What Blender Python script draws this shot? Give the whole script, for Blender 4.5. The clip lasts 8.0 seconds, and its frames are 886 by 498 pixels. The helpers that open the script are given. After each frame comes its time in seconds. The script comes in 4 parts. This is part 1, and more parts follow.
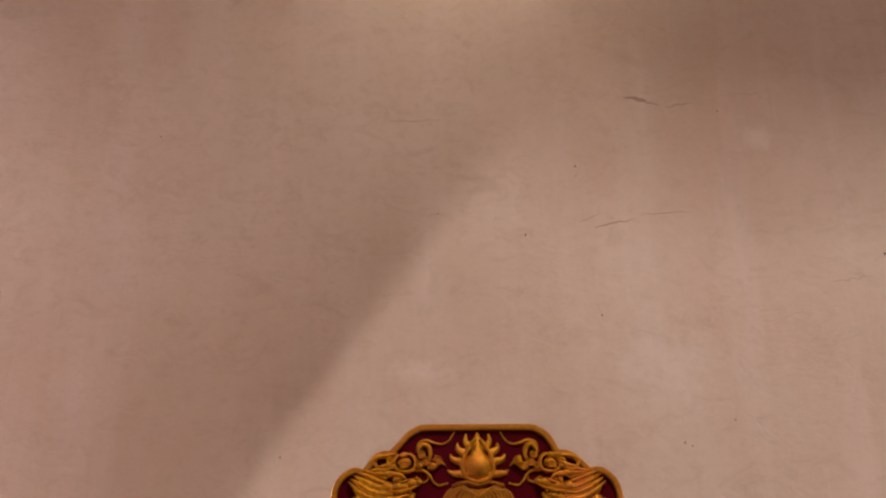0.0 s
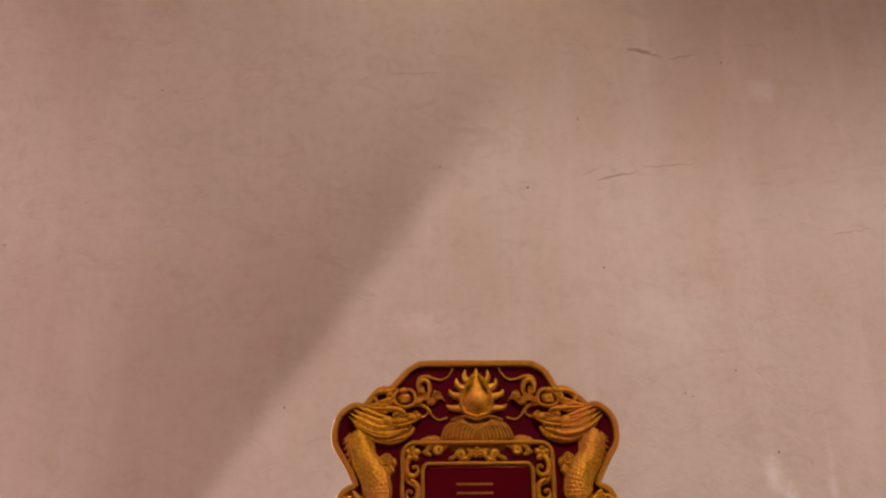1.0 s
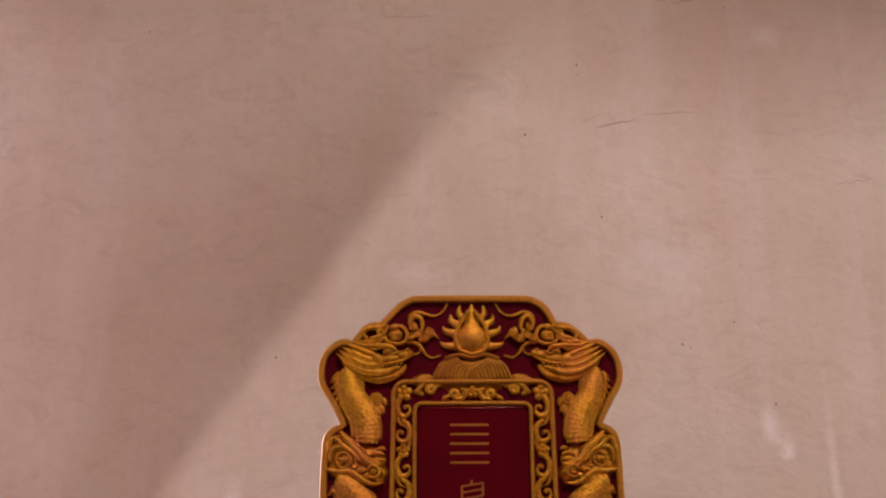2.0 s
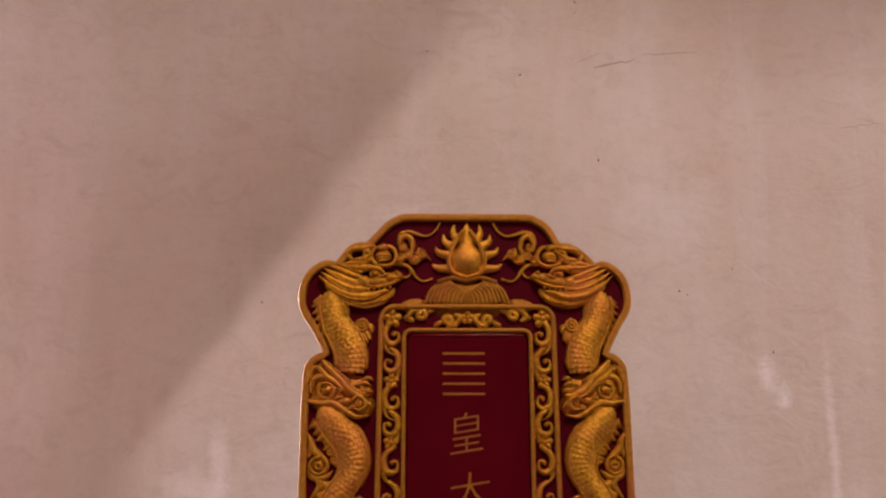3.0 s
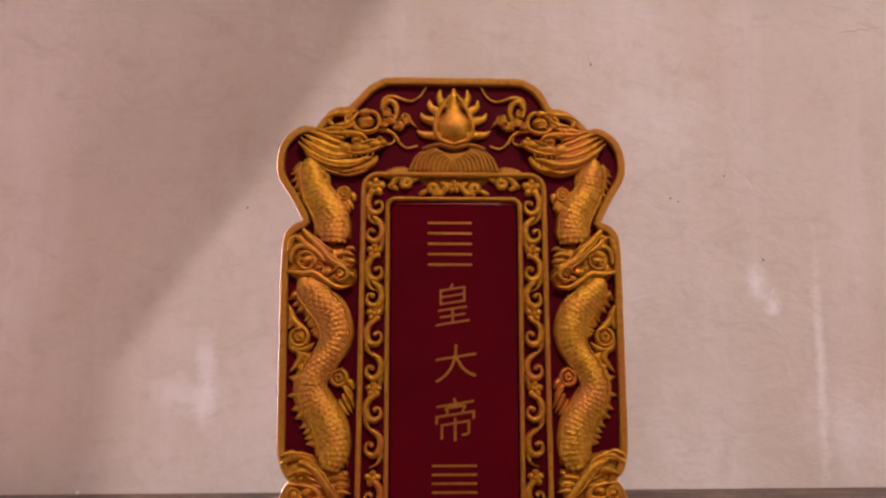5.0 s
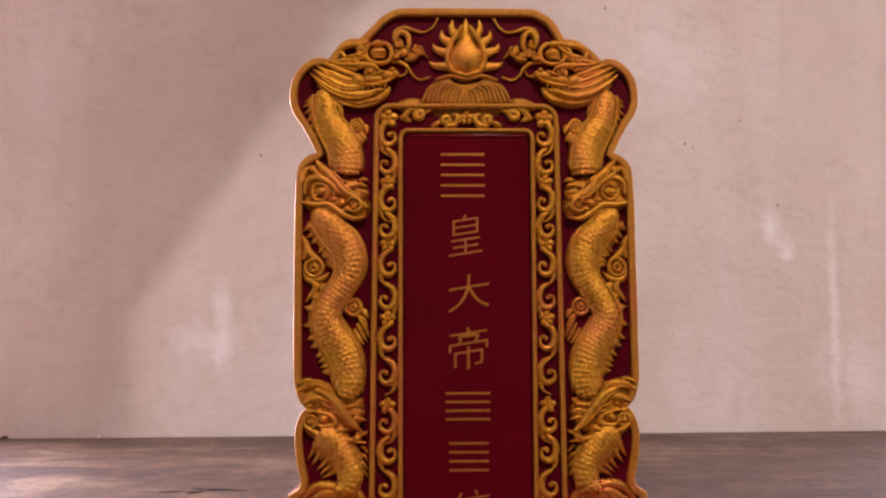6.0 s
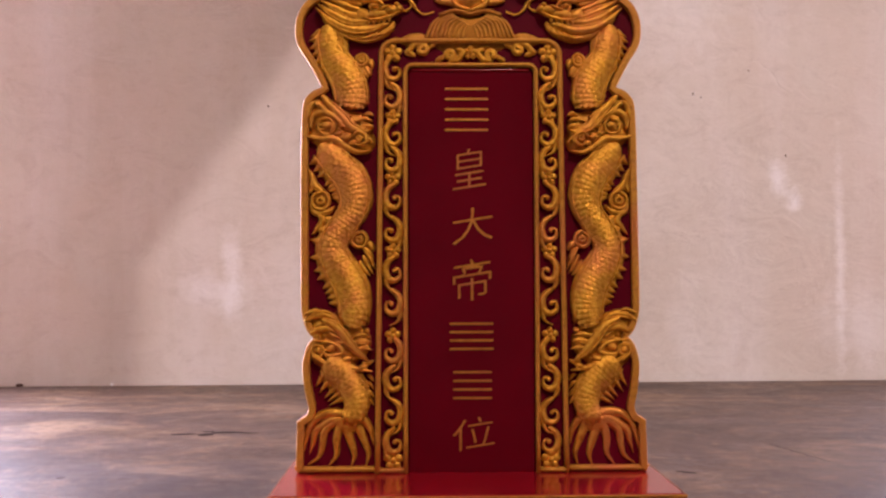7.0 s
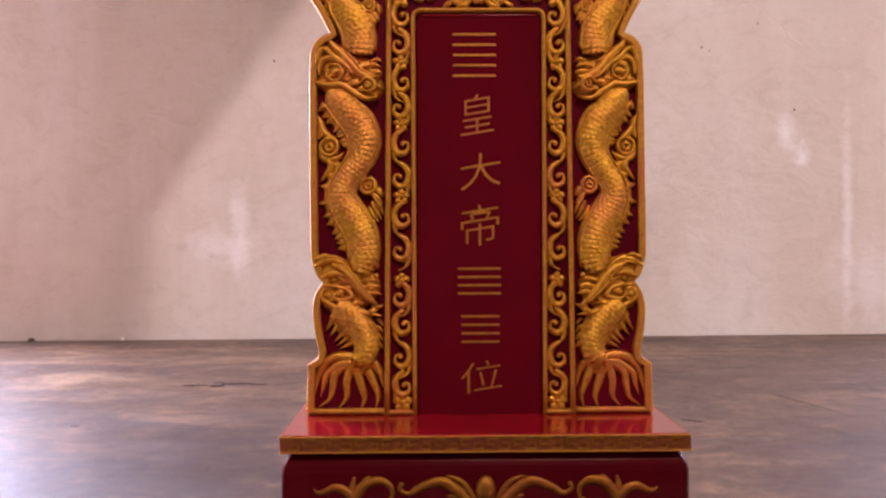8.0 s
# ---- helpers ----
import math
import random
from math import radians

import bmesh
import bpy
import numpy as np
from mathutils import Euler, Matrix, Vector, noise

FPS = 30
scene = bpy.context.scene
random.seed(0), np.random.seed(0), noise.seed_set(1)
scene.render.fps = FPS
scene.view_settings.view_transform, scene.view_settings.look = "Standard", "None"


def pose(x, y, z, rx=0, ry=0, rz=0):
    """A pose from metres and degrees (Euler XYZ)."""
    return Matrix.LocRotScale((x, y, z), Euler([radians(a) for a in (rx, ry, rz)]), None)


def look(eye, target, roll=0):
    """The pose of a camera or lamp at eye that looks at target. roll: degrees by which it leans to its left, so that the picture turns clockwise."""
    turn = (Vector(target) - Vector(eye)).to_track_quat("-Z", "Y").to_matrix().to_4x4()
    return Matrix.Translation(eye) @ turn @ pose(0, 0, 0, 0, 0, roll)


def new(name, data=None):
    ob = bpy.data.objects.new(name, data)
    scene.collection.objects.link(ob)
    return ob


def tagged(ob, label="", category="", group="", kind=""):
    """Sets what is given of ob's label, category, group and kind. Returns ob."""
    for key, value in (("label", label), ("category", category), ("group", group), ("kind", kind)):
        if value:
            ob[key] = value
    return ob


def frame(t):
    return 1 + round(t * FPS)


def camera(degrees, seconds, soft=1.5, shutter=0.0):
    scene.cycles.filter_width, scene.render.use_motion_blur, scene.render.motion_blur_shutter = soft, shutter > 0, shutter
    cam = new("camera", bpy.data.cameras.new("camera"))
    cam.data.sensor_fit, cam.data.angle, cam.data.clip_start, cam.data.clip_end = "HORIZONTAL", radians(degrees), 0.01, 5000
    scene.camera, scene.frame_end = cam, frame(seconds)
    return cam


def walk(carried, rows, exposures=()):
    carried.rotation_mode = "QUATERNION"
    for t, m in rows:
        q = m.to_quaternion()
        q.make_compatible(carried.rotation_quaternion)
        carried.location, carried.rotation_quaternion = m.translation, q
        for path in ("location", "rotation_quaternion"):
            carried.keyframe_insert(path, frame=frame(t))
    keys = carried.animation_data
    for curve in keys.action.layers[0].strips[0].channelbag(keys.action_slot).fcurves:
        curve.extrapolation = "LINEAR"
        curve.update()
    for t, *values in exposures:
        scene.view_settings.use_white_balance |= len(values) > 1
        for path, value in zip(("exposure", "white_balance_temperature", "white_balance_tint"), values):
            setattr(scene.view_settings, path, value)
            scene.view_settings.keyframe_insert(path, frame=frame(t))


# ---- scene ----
cam = camera(51.4, 8.0, soft=2.45)
PATH = [
    (0, (-0.031, -0.558, 0.992), (0.007, 1.32, 1.679), -0.5),
    (0.5, (-0.029, -0.565, 0.985), (-0.004, 1.33, 1.626), -0.3),
    (1, (-0.028, -0.558, 0.978), (0.001, 1.348, 1.583), -0.5),
    (1.5, (-0.027, -0.544, 0.975), (0.006, 1.374, 1.539), -0.5),
    (3, (-0.027, -0.471, 0.962), (0.033, 1.483, 1.387), -0.1),
    (3.5, (-0.026, -0.456, 0.956), (0.047, 1.506, 1.341), -0.3),
    (4, (-0.026, -0.445, 0.951), (0.06, 1.525, 1.288), -0.1),
    (4.5, (-0.025, -0.445, 0.946), (0.068, 1.531, 1.241), -0.3),
    (5.8, (-0.024, -0.448, 0.928), (0.031, 1.542, 1.114), 0.2),
    (6, (-0.024, -0.448, 0.927), (0.03, 1.545, 1.087), -0.2),
    (6.5, (-0.023, -0.449, 0.92), (0.022, 1.548, 1.035), -0.2),
    (7, (-0.022, -0.455, 0.914), (0.013, 1.543, 0.984), -0.2),
    (7.5, (-0.023, -0.457, 0.909), (0.003, 1.543, 0.936), -0.2),
    (8, (-0.023, -0.459, 0.907), (-0.002, 1.541, 0.889), -0.3),
]
walk(cam, [(t, look(eye, target, roll)) for t, eye, target, roll in PATH],
     exposures=[(0.0, -0.22, 7000, 12), (1.5, -0.07, 6570, 13), (3.5, -0.06, 6280, 13), (4.5, 0.11, 6100, 12), (6.5, 0.36, 5880, 12), (8.0, 0.51, 5840, 13)])

# ---------------------------------------------------------------- world and lights
world = bpy.data.worlds.new("dusk_sky")
scene.world = world
world.use_nodes = True
wn = world.node_tree
sky = wn.nodes.new("ShaderNodeTexSky")
sky.sky_type, sky.sun_disc = "NISHITA", False
sky.sun_elevation, sky.sun_rotation = radians(25), radians(70)
wn.links.new(sky.outputs["Color"], wn.nodes["Background"].inputs["Color"])
wn.nodes["Background"].inputs["Strength"].default_value = 0.06


def area_lamp(name, eye, target, power, colour, sx, sy):
    data = bpy.data.lights.new(name, "AREA")
    data.shape, data.size, data.size_y = "RECTANGLE", sx, sy
    data.energy, data.color = power, colour
    ob = new(name, data)
    ob.matrix_world = look(eye, target)
    return ob


# added light, unseen, outside the east window; it makes the wall's lit pool
EAST_LIGHT = Vector((5.0, -1.4, 1.4))
area_lamp("west_window_daylight", (-1.18, 1.03, 1.30), (-1.18, 0.0, 1.30), 100.0, (0.83, 0.79, 1.0), 0.56, 0.88)
area_lamp("east_window_daylight", (1.30, 1.05, 1.38), (1.30, 0.0, 1.38), 42.0, (0.84, 0.80, 1.0), 0.45, 1.05)
area_lamp("added_east_light", EAST_LIGHT, (0.0, 1.0, 1.2), 195.0, (1.0, 0.88, 0.85), 0.032, 0.032)
# warm fill added from the west for the wall's unlit side
area_lamp("west_fill_light", (-1.58, -0.45, 0.95), (0.0, 0.8, 1.0), 1.3, (1.0, 0.68, 0.58), 0.8, 0.8)
# fill added above and behind the camera to brighten the tablet's front
area_lamp("front_fill_light", (0.25, -1.15, 2.15), (0.0, -0.25, 0.75), 10.6, (1.0, 0.72, 0.50), 0.3, 0.3)
area_lamp("ceiling_lamp_light", (0.04, 0.80, 2.45), (0.04, 0.95, 0.8), 1.4, (1.0, 0.80, 0.64), 0.30, 0.05)


# ---------------------------------------------------------------- materials
def material(name):
    m = bpy.data.materials.new(name)
    m.use_nodes = True
    return m, m.node_tree, m.node_tree.nodes["Principled BSDF"]


def node(tree, kind, **values):
    n = tree.nodes.new(kind)
    for key, value in values.items():
        n.inputs[key].default_value = value
    return n


def noise_of(tree, scale, detail=4.0, rough=0.55, stretch=(1, 1, 1), warp=0.0):
    co = tree.nodes.new("ShaderNodeTexCoord")
    mp = tree.nodes.new("ShaderNodeMapping")
    mp.inputs["Scale"].default_value = stretch
    tx = node(tree, "ShaderNodeTexNoise", Scale=scale, Detail=detail, Roughness=rough, Distortion=warp)
    tree.links.new(co.outputs["Object"], mp.inputs["Vector"])
    tree.links.new(mp.outputs["Vector"], tx.inputs["Vector"])
    return tx.outputs["Fac"]


def ramp(tree, fac, stops):
    r = tree.nodes.new("ShaderNodeValToRGB")
    while len(r.color_ramp.elements) < len(stops):
        r.color_ramp.elements.new(0.5)
    for e, (p, c) in zip(r.color_ramp.elements, stops):
        e.position = p
        e.color = (*c, 1) if len(c) == 3 else c
    tree.links.new(fac, r.inputs["Fac"])
    return r.outputs["Color"]


def mix(tree, fac, a, b, mode="MIX"):
    n = tree.nodes.new("ShaderNodeMix")
    n.data_type, n.blend_type = "RGBA", mode
    for value, socket in ((fac, n.inputs[0]), (a, n.inputs[6]), (b, n.inputs[7])):
        if isinstance(value, (int, float)):
            socket.default_value = value
        elif isinstance(value, tuple):
            socket.default_value = (*value, 1)
        else:
            tree.links.new(value, socket)
    return n.outputs[2]


def calc(tree, op, a, b=0.0, clamp=False):
    n = tree.nodes.new("ShaderNodeMath")
    n.operation, n.use_clamp = op, clamp
    for value, socket in ((a, n.inputs[0]), (b, n.inputs[1])):
        if isinstance(value, (int, float)):
            socket.default_value = value
        else:
            tree.links.new(value, socket)
    return n.outputs[0]


def bump(tree, bsdf, height, strength, distance):
    b = node(tree, "ShaderNodeBump", Strength=strength, Distance=distance)
    tree.links.new(height, b.inputs["Height"])
    tree.links.new(b.outputs["Normal"], bsdf.inputs["Normal"])


def gold_material(name, low, mid, high, rough, metal=0.78):
    m, t, b = material(name)
    grain = noise_of(t, 420, 5)
    wear = noise_of(t, 75, 4)
    size = noise_of(t, 24, 4, 0.6, (1, 1, 1), 0.6)
    col = ramp(t, grain, [(0.25, low), (0.5, mid), (0.78, high)])
    col = mix(t, calc(t, "MULTIPLY", wear, 0.45), col, low)
    # the red-orange ground showing through thin leaf
    thin = calc(t, "MULTIPLY", calc(t, "SUBTRACT", size, 0.47, True), 3.2, True)
    col = mix(t, thin, col, (mid[0] * 0.92, mid[1] * 0.56, mid[2] * 2.2))
    t.links.new(col, b.inputs["Base Color"])
    b.inputs["Metallic"].default_value = metal
    t.links.new(calc(t, "ADD", calc(t, "MULTIPLY", grain, 0.25), rough), b.inputs["Roughness"])
    bump(t, b, calc(t, "ADD", grain, noise_of(t, 1100, 3)), 0.5, 0.0006)
    return m


GOLD = gold_material("gold_leaf", (0.50, 0.19, 0.010), (0.84, 0.44, 0.038), (0.95, 0.64, 0.08), 0.32)
GOLD_RIM = gold_material("gold_paint", (0.43, 0.17, 0.014), (0.68, 0.315, 0.024), (0.76, 0.39, 0.032), 0.40, 0.35)
# bronze brown, lowered further to carry the plinth front's dim light
GOLD_FRET = gold_material("dimmed_bronze_gold", (0.20, 0.055, 0.010), (0.27, 0.080, 0.014), (0.33, 0.12, 0.022), 0.4, 0.4)
# shade on the plinth's scrolls is put into this darker gold
GOLD_DARK = gold_material("darkened_gold_paint", (0.28, 0.10, 0.012), (0.43, 0.18, 0.016), (0.54, 0.26, 0.03), 0.36)
GOLD_TEXT = gold_material("brushed_gold_ink", (0.48, 0.18, 0.02), (0.66, 0.28, 0.04), (0.72, 0.36, 0.06), 0.4)


def lacquer(name, base, deep, rough):
    m, t, b = material(name)
    t.links.new(ramp(t, noise_of(t, 25, 4), [(0.3, deep), (0.7, base)]), b.inputs["Base Color"])
    t.links.new(calc(t, "ADD", calc(t, "MULTIPLY", noise_of(t, 90, 3), 0.12), rough), b.inputs["Roughness"])
    b.inputs["Specular IOR Level"].default_value = 0.3
    b.inputs["Coat Weight"].default_value, b.inputs["Coat Roughness"].default_value = 0.12, 0.06
    bump(t, b, noise_of(t, 18, 1), 0.02, 0.002)
    return m


LACQUER = lacquer("crimson_lacquer", (0.155, 0.0007, 0.010), (0.120, 0.0006, 0.008), 0.13)
LACQUER_FIELD = lacquer("dark_crimson_field", (0.140, 0.001, 0.016), (0.100, 0.001, 0.011), 0.4)
for key, value in (("Specular IOR Level", 0.1), ("Coat Weight", 0.0)):
    LACQUER_FIELD.node_tree.nodes["Principled BSDF"].inputs[key].default_value = value
# the dim light on the plinth's front is put into this darker lacquer
LACQUER_SHADED = lacquer("shade_darkened_lacquer", (0.095, 0.0004, 0.006), (0.075, 0.0003, 0.005), 0.13)
# window light on the slab's top is put into this brighter red
LACQUER_LIT = lacquer("brightened_red_lacquer", (0.33, 0.004, 0.014), (0.27, 0.003, 0.010), 0.14)
LACQUER_LIT.node_tree.nodes["Principled BSDF"].inputs["Coat Weight"].default_value = 0.5

# plaster: cream wash with trowel mottling, pale patches where it was mended, rubbed streaks and hairline cracks
PLASTER, pt, pb = material("cream_plaster")
big = noise_of(pt, 1.6, 4, 0.5)
streak = noise_of(pt, 5, 5, 0.6, (1.0, 1.0, 0.35))
fine = noise_of(pt, 38, 6, 0.65)
base = ramp(pt, big, [(0.3, (0.49, 0.395, 0.32)), (0.5, (0.58, 0.49, 0.41)), (0.7, (0.65, 0.57, 0.50))])
base = mix(pt, calc(pt, "MULTIPLY", calc(pt, "SUBTRACT", streak, 0.42, True), 0.9), base, (0.70, 0.62, 0.57))
base = mix(pt, calc(pt, "MULTIPLY", calc(pt, "SUBTRACT", fine, 0.5, True), 1.2), base, (0.46, 0.36, 0.27))
rosy = noise_of(pt, 2.3, 5, 0.6, (1.2, 1.0, 0.8), 0.5)
base = mix(pt, calc(pt, "MULTIPLY", calc(pt, "SUBTRACT", rosy, 0.46, True), 2.2, True), base, (0.56, 0.42, 0.345))
drip = noise_of(pt, 7, 6, 0.6, (1.6, 1.0, 0.18))
base = mix(pt, calc(pt, "MULTIPLY", calc(pt, "SUBTRACT", drip, 0.5, True), 1.3), base, (0.72, 0.64, 0.62))
trowel = noise_of(pt, 16, 7, 0.72, (0.8, 1.0, 1.25), 1.1)
base = mix(pt, calc(pt, "MULTIPLY", calc(pt, "SUBTRACT", trowel, 0.52, True), 1.9), base, (0.40, 0.30, 0.235))
pco = pt.nodes.new("ShaderNodeTexCoord")
pxyz = pt.nodes.new("ShaderNodeSeparateXYZ")
pt.links.new(pco.outputs["Object"], pxyz.inputs[0])
ragged = calc(pt, "MULTIPLY", calc(pt, "SUBTRACT", noise_of(pt, 20, 6, 0.7), 0.5), 3.0)


def patch(colour, x, z, rx, rz, weight):
    """One mended or rubbed patch of the plaster, ragged at its rim."""
    du = calc(pt, "DIVIDE", calc(pt, "SUBTRACT", pxyz.outputs["X"], x), rx)
    dv = calc(pt, "DIVIDE", calc(pt, "SUBTRACT", pxyz.outputs["Z"], z), rz)
    d = calc(pt, "SQRT", calc(pt, "ADD", calc(pt, "MULTIPLY", du, du), calc(pt, "MULTIPLY", dv, dv)))
    m = calc(pt, "SUBTRACT", 1.25, calc(pt, "ADD", d, ragged), True)
    return mix(pt, calc(pt, "MULTIPLY", m, weight * 0.75), colour, (0.80, 0.74, 0.72))


for x, z, rx, rz, w in ((0.618, 1.809, 0.030, 0.024, 0.42), (-0.045, 1.346, 0.05, 0.022, 0.35), (0.40, 1.36, 0.10, 0.09, 0.3),
                        (0.37, 1.55, 0.16, 0.14, 0.16), (-0.334, 0.92, 0.018, 0.085, 0.9), (-0.36, 0.90, 0.06, 0.03, 0.6),
                        (0.658, 0.93, 0.009, 0.20, 0.6), (0.556, 1.085, 0.018, 0.030, 0.8), (0.584, 1.04, 0.015, 0.02, 0.9),
                        (0.70, 0.84, 0.07, 0.07, 0.35), (-0.20, 0.86, 0.05, 0.09, 0.3), (0.40, 0.83, 0.03, 0.10, 0.25)):
    base = patch(base, x, z, rx, rz, w)
cell = pt.nodes.new("ShaderNodeTexVoronoi")
cell.feature, cell.inputs["Scale"].default_value = "DISTANCE_TO_EDGE", 3.1
cmap = pt.nodes.new("ShaderNodeMapping")
cmap.inputs["Scale"].default_value = (0.7, 1.0, 1.9)
warped = pt.nodes.new("ShaderNodeVectorMath")
warped.operation = "ADD"
wob = node(pt, "ShaderNodeTexNoise", Scale=9.0, Detail=6.0)
wsc = pt.nodes.new("ShaderNodeVectorMath")
wsc.operation = "SCALE"
wsc.inputs["Scale"].default_value = 0.14
pt.links.new(pco.outputs["Object"], wob.inputs["Vector"])
pt.links.new(wob.outputs["Color"], wsc.inputs[0])
pt.links.new(pco.outputs["Object"], warped.inputs[0])
pt.links.new(wsc.outputs["Vector"], warped.inputs[1])
pt.links.new(warped.outputs["Vector"], cmap.inputs["Vector"])
pt.links.new(cmap.outputs["Vector"], cell.inputs["Vector"])
line = calc(pt, "SUBTRACT", 1.0, calc(pt, "DIVIDE", cell.outputs["Distance"], 0.006), True)
some = calc(pt, "MULTIPLY", calc(pt, "SUBTRACT", noise_of(pt, 4.0, 3), 0.59, True), 6.0, True)
crack = calc(pt, "MULTIPLY", line, some)
scratch = noise_of(pt, 60, 8, 0.78, (0.8, 1.0, 1.25), 0.9)
base = mix(pt, calc(pt, "MULTIPLY", calc(pt, "SUBTRACT", scratch, 0.55, True), 2.0), base, (0.40, 0.30, 0.24))
base = mix(pt, calc(pt, "MULTIPLY", calc(pt, "SUBTRACT", 0.45, scratch, True), 1.2), base, (0.74, 0.66, 0.61))
base = mix(pt, calc(pt, "MULTIPLY", crack, 0.45), base, (0.30, 0.22, 0.17))
pt.links.new(base, pb.inputs["Base Color"])
pb.inputs["Roughness"].default_value = 0.8
pb.inputs["Specular IOR Level"].default_value = 0.2
relief = calc(pt, "ADD", calc(pt, "MULTIPLY", fine, 0.4), calc(pt, "ADD", calc(pt, "MULTIPLY", big, 1.5), calc(pt, "MULTIPLY", crack, -0.6)))
bump(pt, pb, calc(pt, "ADD", relief, calc(pt, "MULTIPLY", trowel, 0.8)), 0.6, 0.004)

# old varnished board, grain along its length
WOOD, wt, wb = material("worn_varnished_wood")
bands = noise_of(wt, 10.0, 12, 0.78, (0.6, 1.0, 1.0), 0.8)
grain = noise_of(wt, 75, 8, 0.78, (0.8, 0.8, 1.0), 0.5)
pores = noise_of(wt, 420, 6, 0.75, (0.55, 0.5, 1.0))
cloud = noise_of(wt, 5.0, 8, 0.7, (0.8, 0.8, 1), 0.8)
scuff = noise_of(wt, 42, 9, 0.80, (0.6, 0.75, 1.0), 0.6)
soot = noise_of(wt, 6.0, 7, 0.7, (0.7, 1.0, 1.0), 0.6)
wc = ramp(wt, bands, [(0.36, (0.040, 0.022, 0.016)), (0.45, (0.075, 0.040, 0.026)), (0.52, (0.090, 0.049, 0.029)), (0.58, (0.165, 0.094, 0.052)), (0.66, (0.29, 0.178, 0.100))])
wc = mix(wt, calc(wt, "MULTIPLY", calc(wt, "SUBTRACT", cloud, 0.54, True), 3.0, True), wc, (0.095, 0.070, 0.062))
wc = mix(wt, calc(wt, "MULTIPLY", calc(wt, "SUBTRACT", grain, 0.51, True), 4.5, True), wc, (0.050, 0.027, 0.020))
wc = mix(wt, calc(wt, "MULTIPLY", calc(wt, "SUBTRACT", pores, 0.52, True), 4.0, True), wc, (0.22, 0.140, 0.086))
wc = mix(wt, calc(wt, "MULTIPLY", calc(wt, "SUBTRACT", 0.47, pores, True), 4.5, True), wc, (0.036, 0.020, 0.016))
wc = mix(wt, calc(wt, "MULTIPLY", calc(wt, "SUBTRACT", scuff, 0.54, True), 5.0, True), wc, (0.29, 0.185, 0.108))
wc = mix(wt, calc(wt, "MULTIPLY", calc(wt, "SUBTRACT", soot, 0.54, True), 3.0, True), wc, (0.045, 0.028, 0.026))
# a darker patch, ragged at its rim, before the tablet's west flank
wco = wt.nodes.new("ShaderNodeTexCoord")
wxyz = wt.nodes.new("ShaderNodeSeparateXYZ")
wt.links.new(wco.outputs["Object"], wxyz.inputs[0])
sx = calc(wt, "DIVIDE", calc(wt, "SUBTRACT", wxyz.outputs["X"], -0.19), 0.13)
sy = calc(wt, "DIVIDE", calc(wt, "SUBTRACT", wxyz.outputs["Y"], 0.18), 0.16)
dark_patch = calc(wt, "SQRT", calc(wt, "ADD", calc(wt, "MULTIPLY", sx, sx), calc(wt, "MULTIPLY", sy, sy)))
dark_patch = calc(wt, "SUBTRACT", 1.3, calc(wt, "ADD", dark_patch, calc(wt, "MULTIPLY", calc(wt, "SUBTRACT", scuff, 0.5), 3.0)), True)
wc = mix(wt, calc(wt, "MULTIPLY", dark_patch, 0.65), wc, (0.036, 0.022, 0.021))
wt.links.new(wc, wb.inputs["Base Color"])
# varnish worn unevenly: streaks of shine between dull, rubbed ones
dull_streaks = noise_of(wt, 13.0, 10, 0.80, (0.55, 1.0, 1.0), 0.8)
rubbed = calc(wt, "ADD", calc(wt, "MULTIPLY", dull_streaks, 0.5), calc(wt, "ADD", calc(wt, "MULTIPLY", grain, 0.3), calc(wt, "MULTIPLY", pores, 0.3)))
wt.links.new(calc(wt, "ADD", calc(wt, "MULTIPLY", calc(wt, "SUBTRACT", rubbed, 0.42, True), 1.1), 0.31, True), wb.inputs["Roughness"])
wb.inputs["Specular IOR Level"].default_value = 0.23
bump(wt, wb, calc(wt, "ADD", pores, calc(wt, "MULTIPLY", scuff, 0.8)), 0.5, 0.0010)


def plain(name, colour, rough, vary=0.25, scale=12):
    m, t, b = material(name)
    dark = tuple(c * (1 - vary) for c in colour)
    t.links.new(ramp(t, noise_of(t, scale, 4), [(0.3, dark), (0.7, colour)]), b.inputs["Base Color"])
    b.inputs["Roughness"].default_value = rough
    return m


SPECK = plain("dark_speck", (0.12, 0.07, 0.055), 0.7)
CRACK = plain("crack_shade", (0.43, 0.32, 0.25), 0.85)
SPLIT = plain("open_grain", (0.034, 0.021, 0.018), 0.8)
for dull in (SPECK, CRACK, SPLIT):
    dull.node_tree.nodes["Principled BSDF"].inputs["Specular IOR Level"].default_value = 0.05
FLOOR = plain("terracotta_floor", (0.15, 0.075, 0.05), 0.5)
# unseen ceiling, darkened so less light bounces onto the upper wall
CEILING = plain("darkened_brown_ceiling", (0.24, 0.17, 0.12), 0.8, 0.3)
CLOTH = plain("blocker_red_cloth", (0.30, 0.05, 0.05), 0.9)
PEARLY = plain("white_glaze", (0.85, 0.82, 0.78), 0.12, 0.05)


# ---------------------------------------------------------------- mesh helpers
def finish(name, bm, mat, smooth=True):
    me = bpy.data.meshes.new(name)
    bmesh.ops.recalc_face_normals(bm, faces=bm.faces[:])
    bm.to_mesh(me)
    bm.free()
    me.materials.append(mat)
    if smooth:
        me.shade_smooth()
    return me


def part(name, bm, mat, parent, label="", smooth=True):
    ob = new(name, finish(name, bm, mat, smooth))
    ob.parent = parent
    return tagged(ob, label)


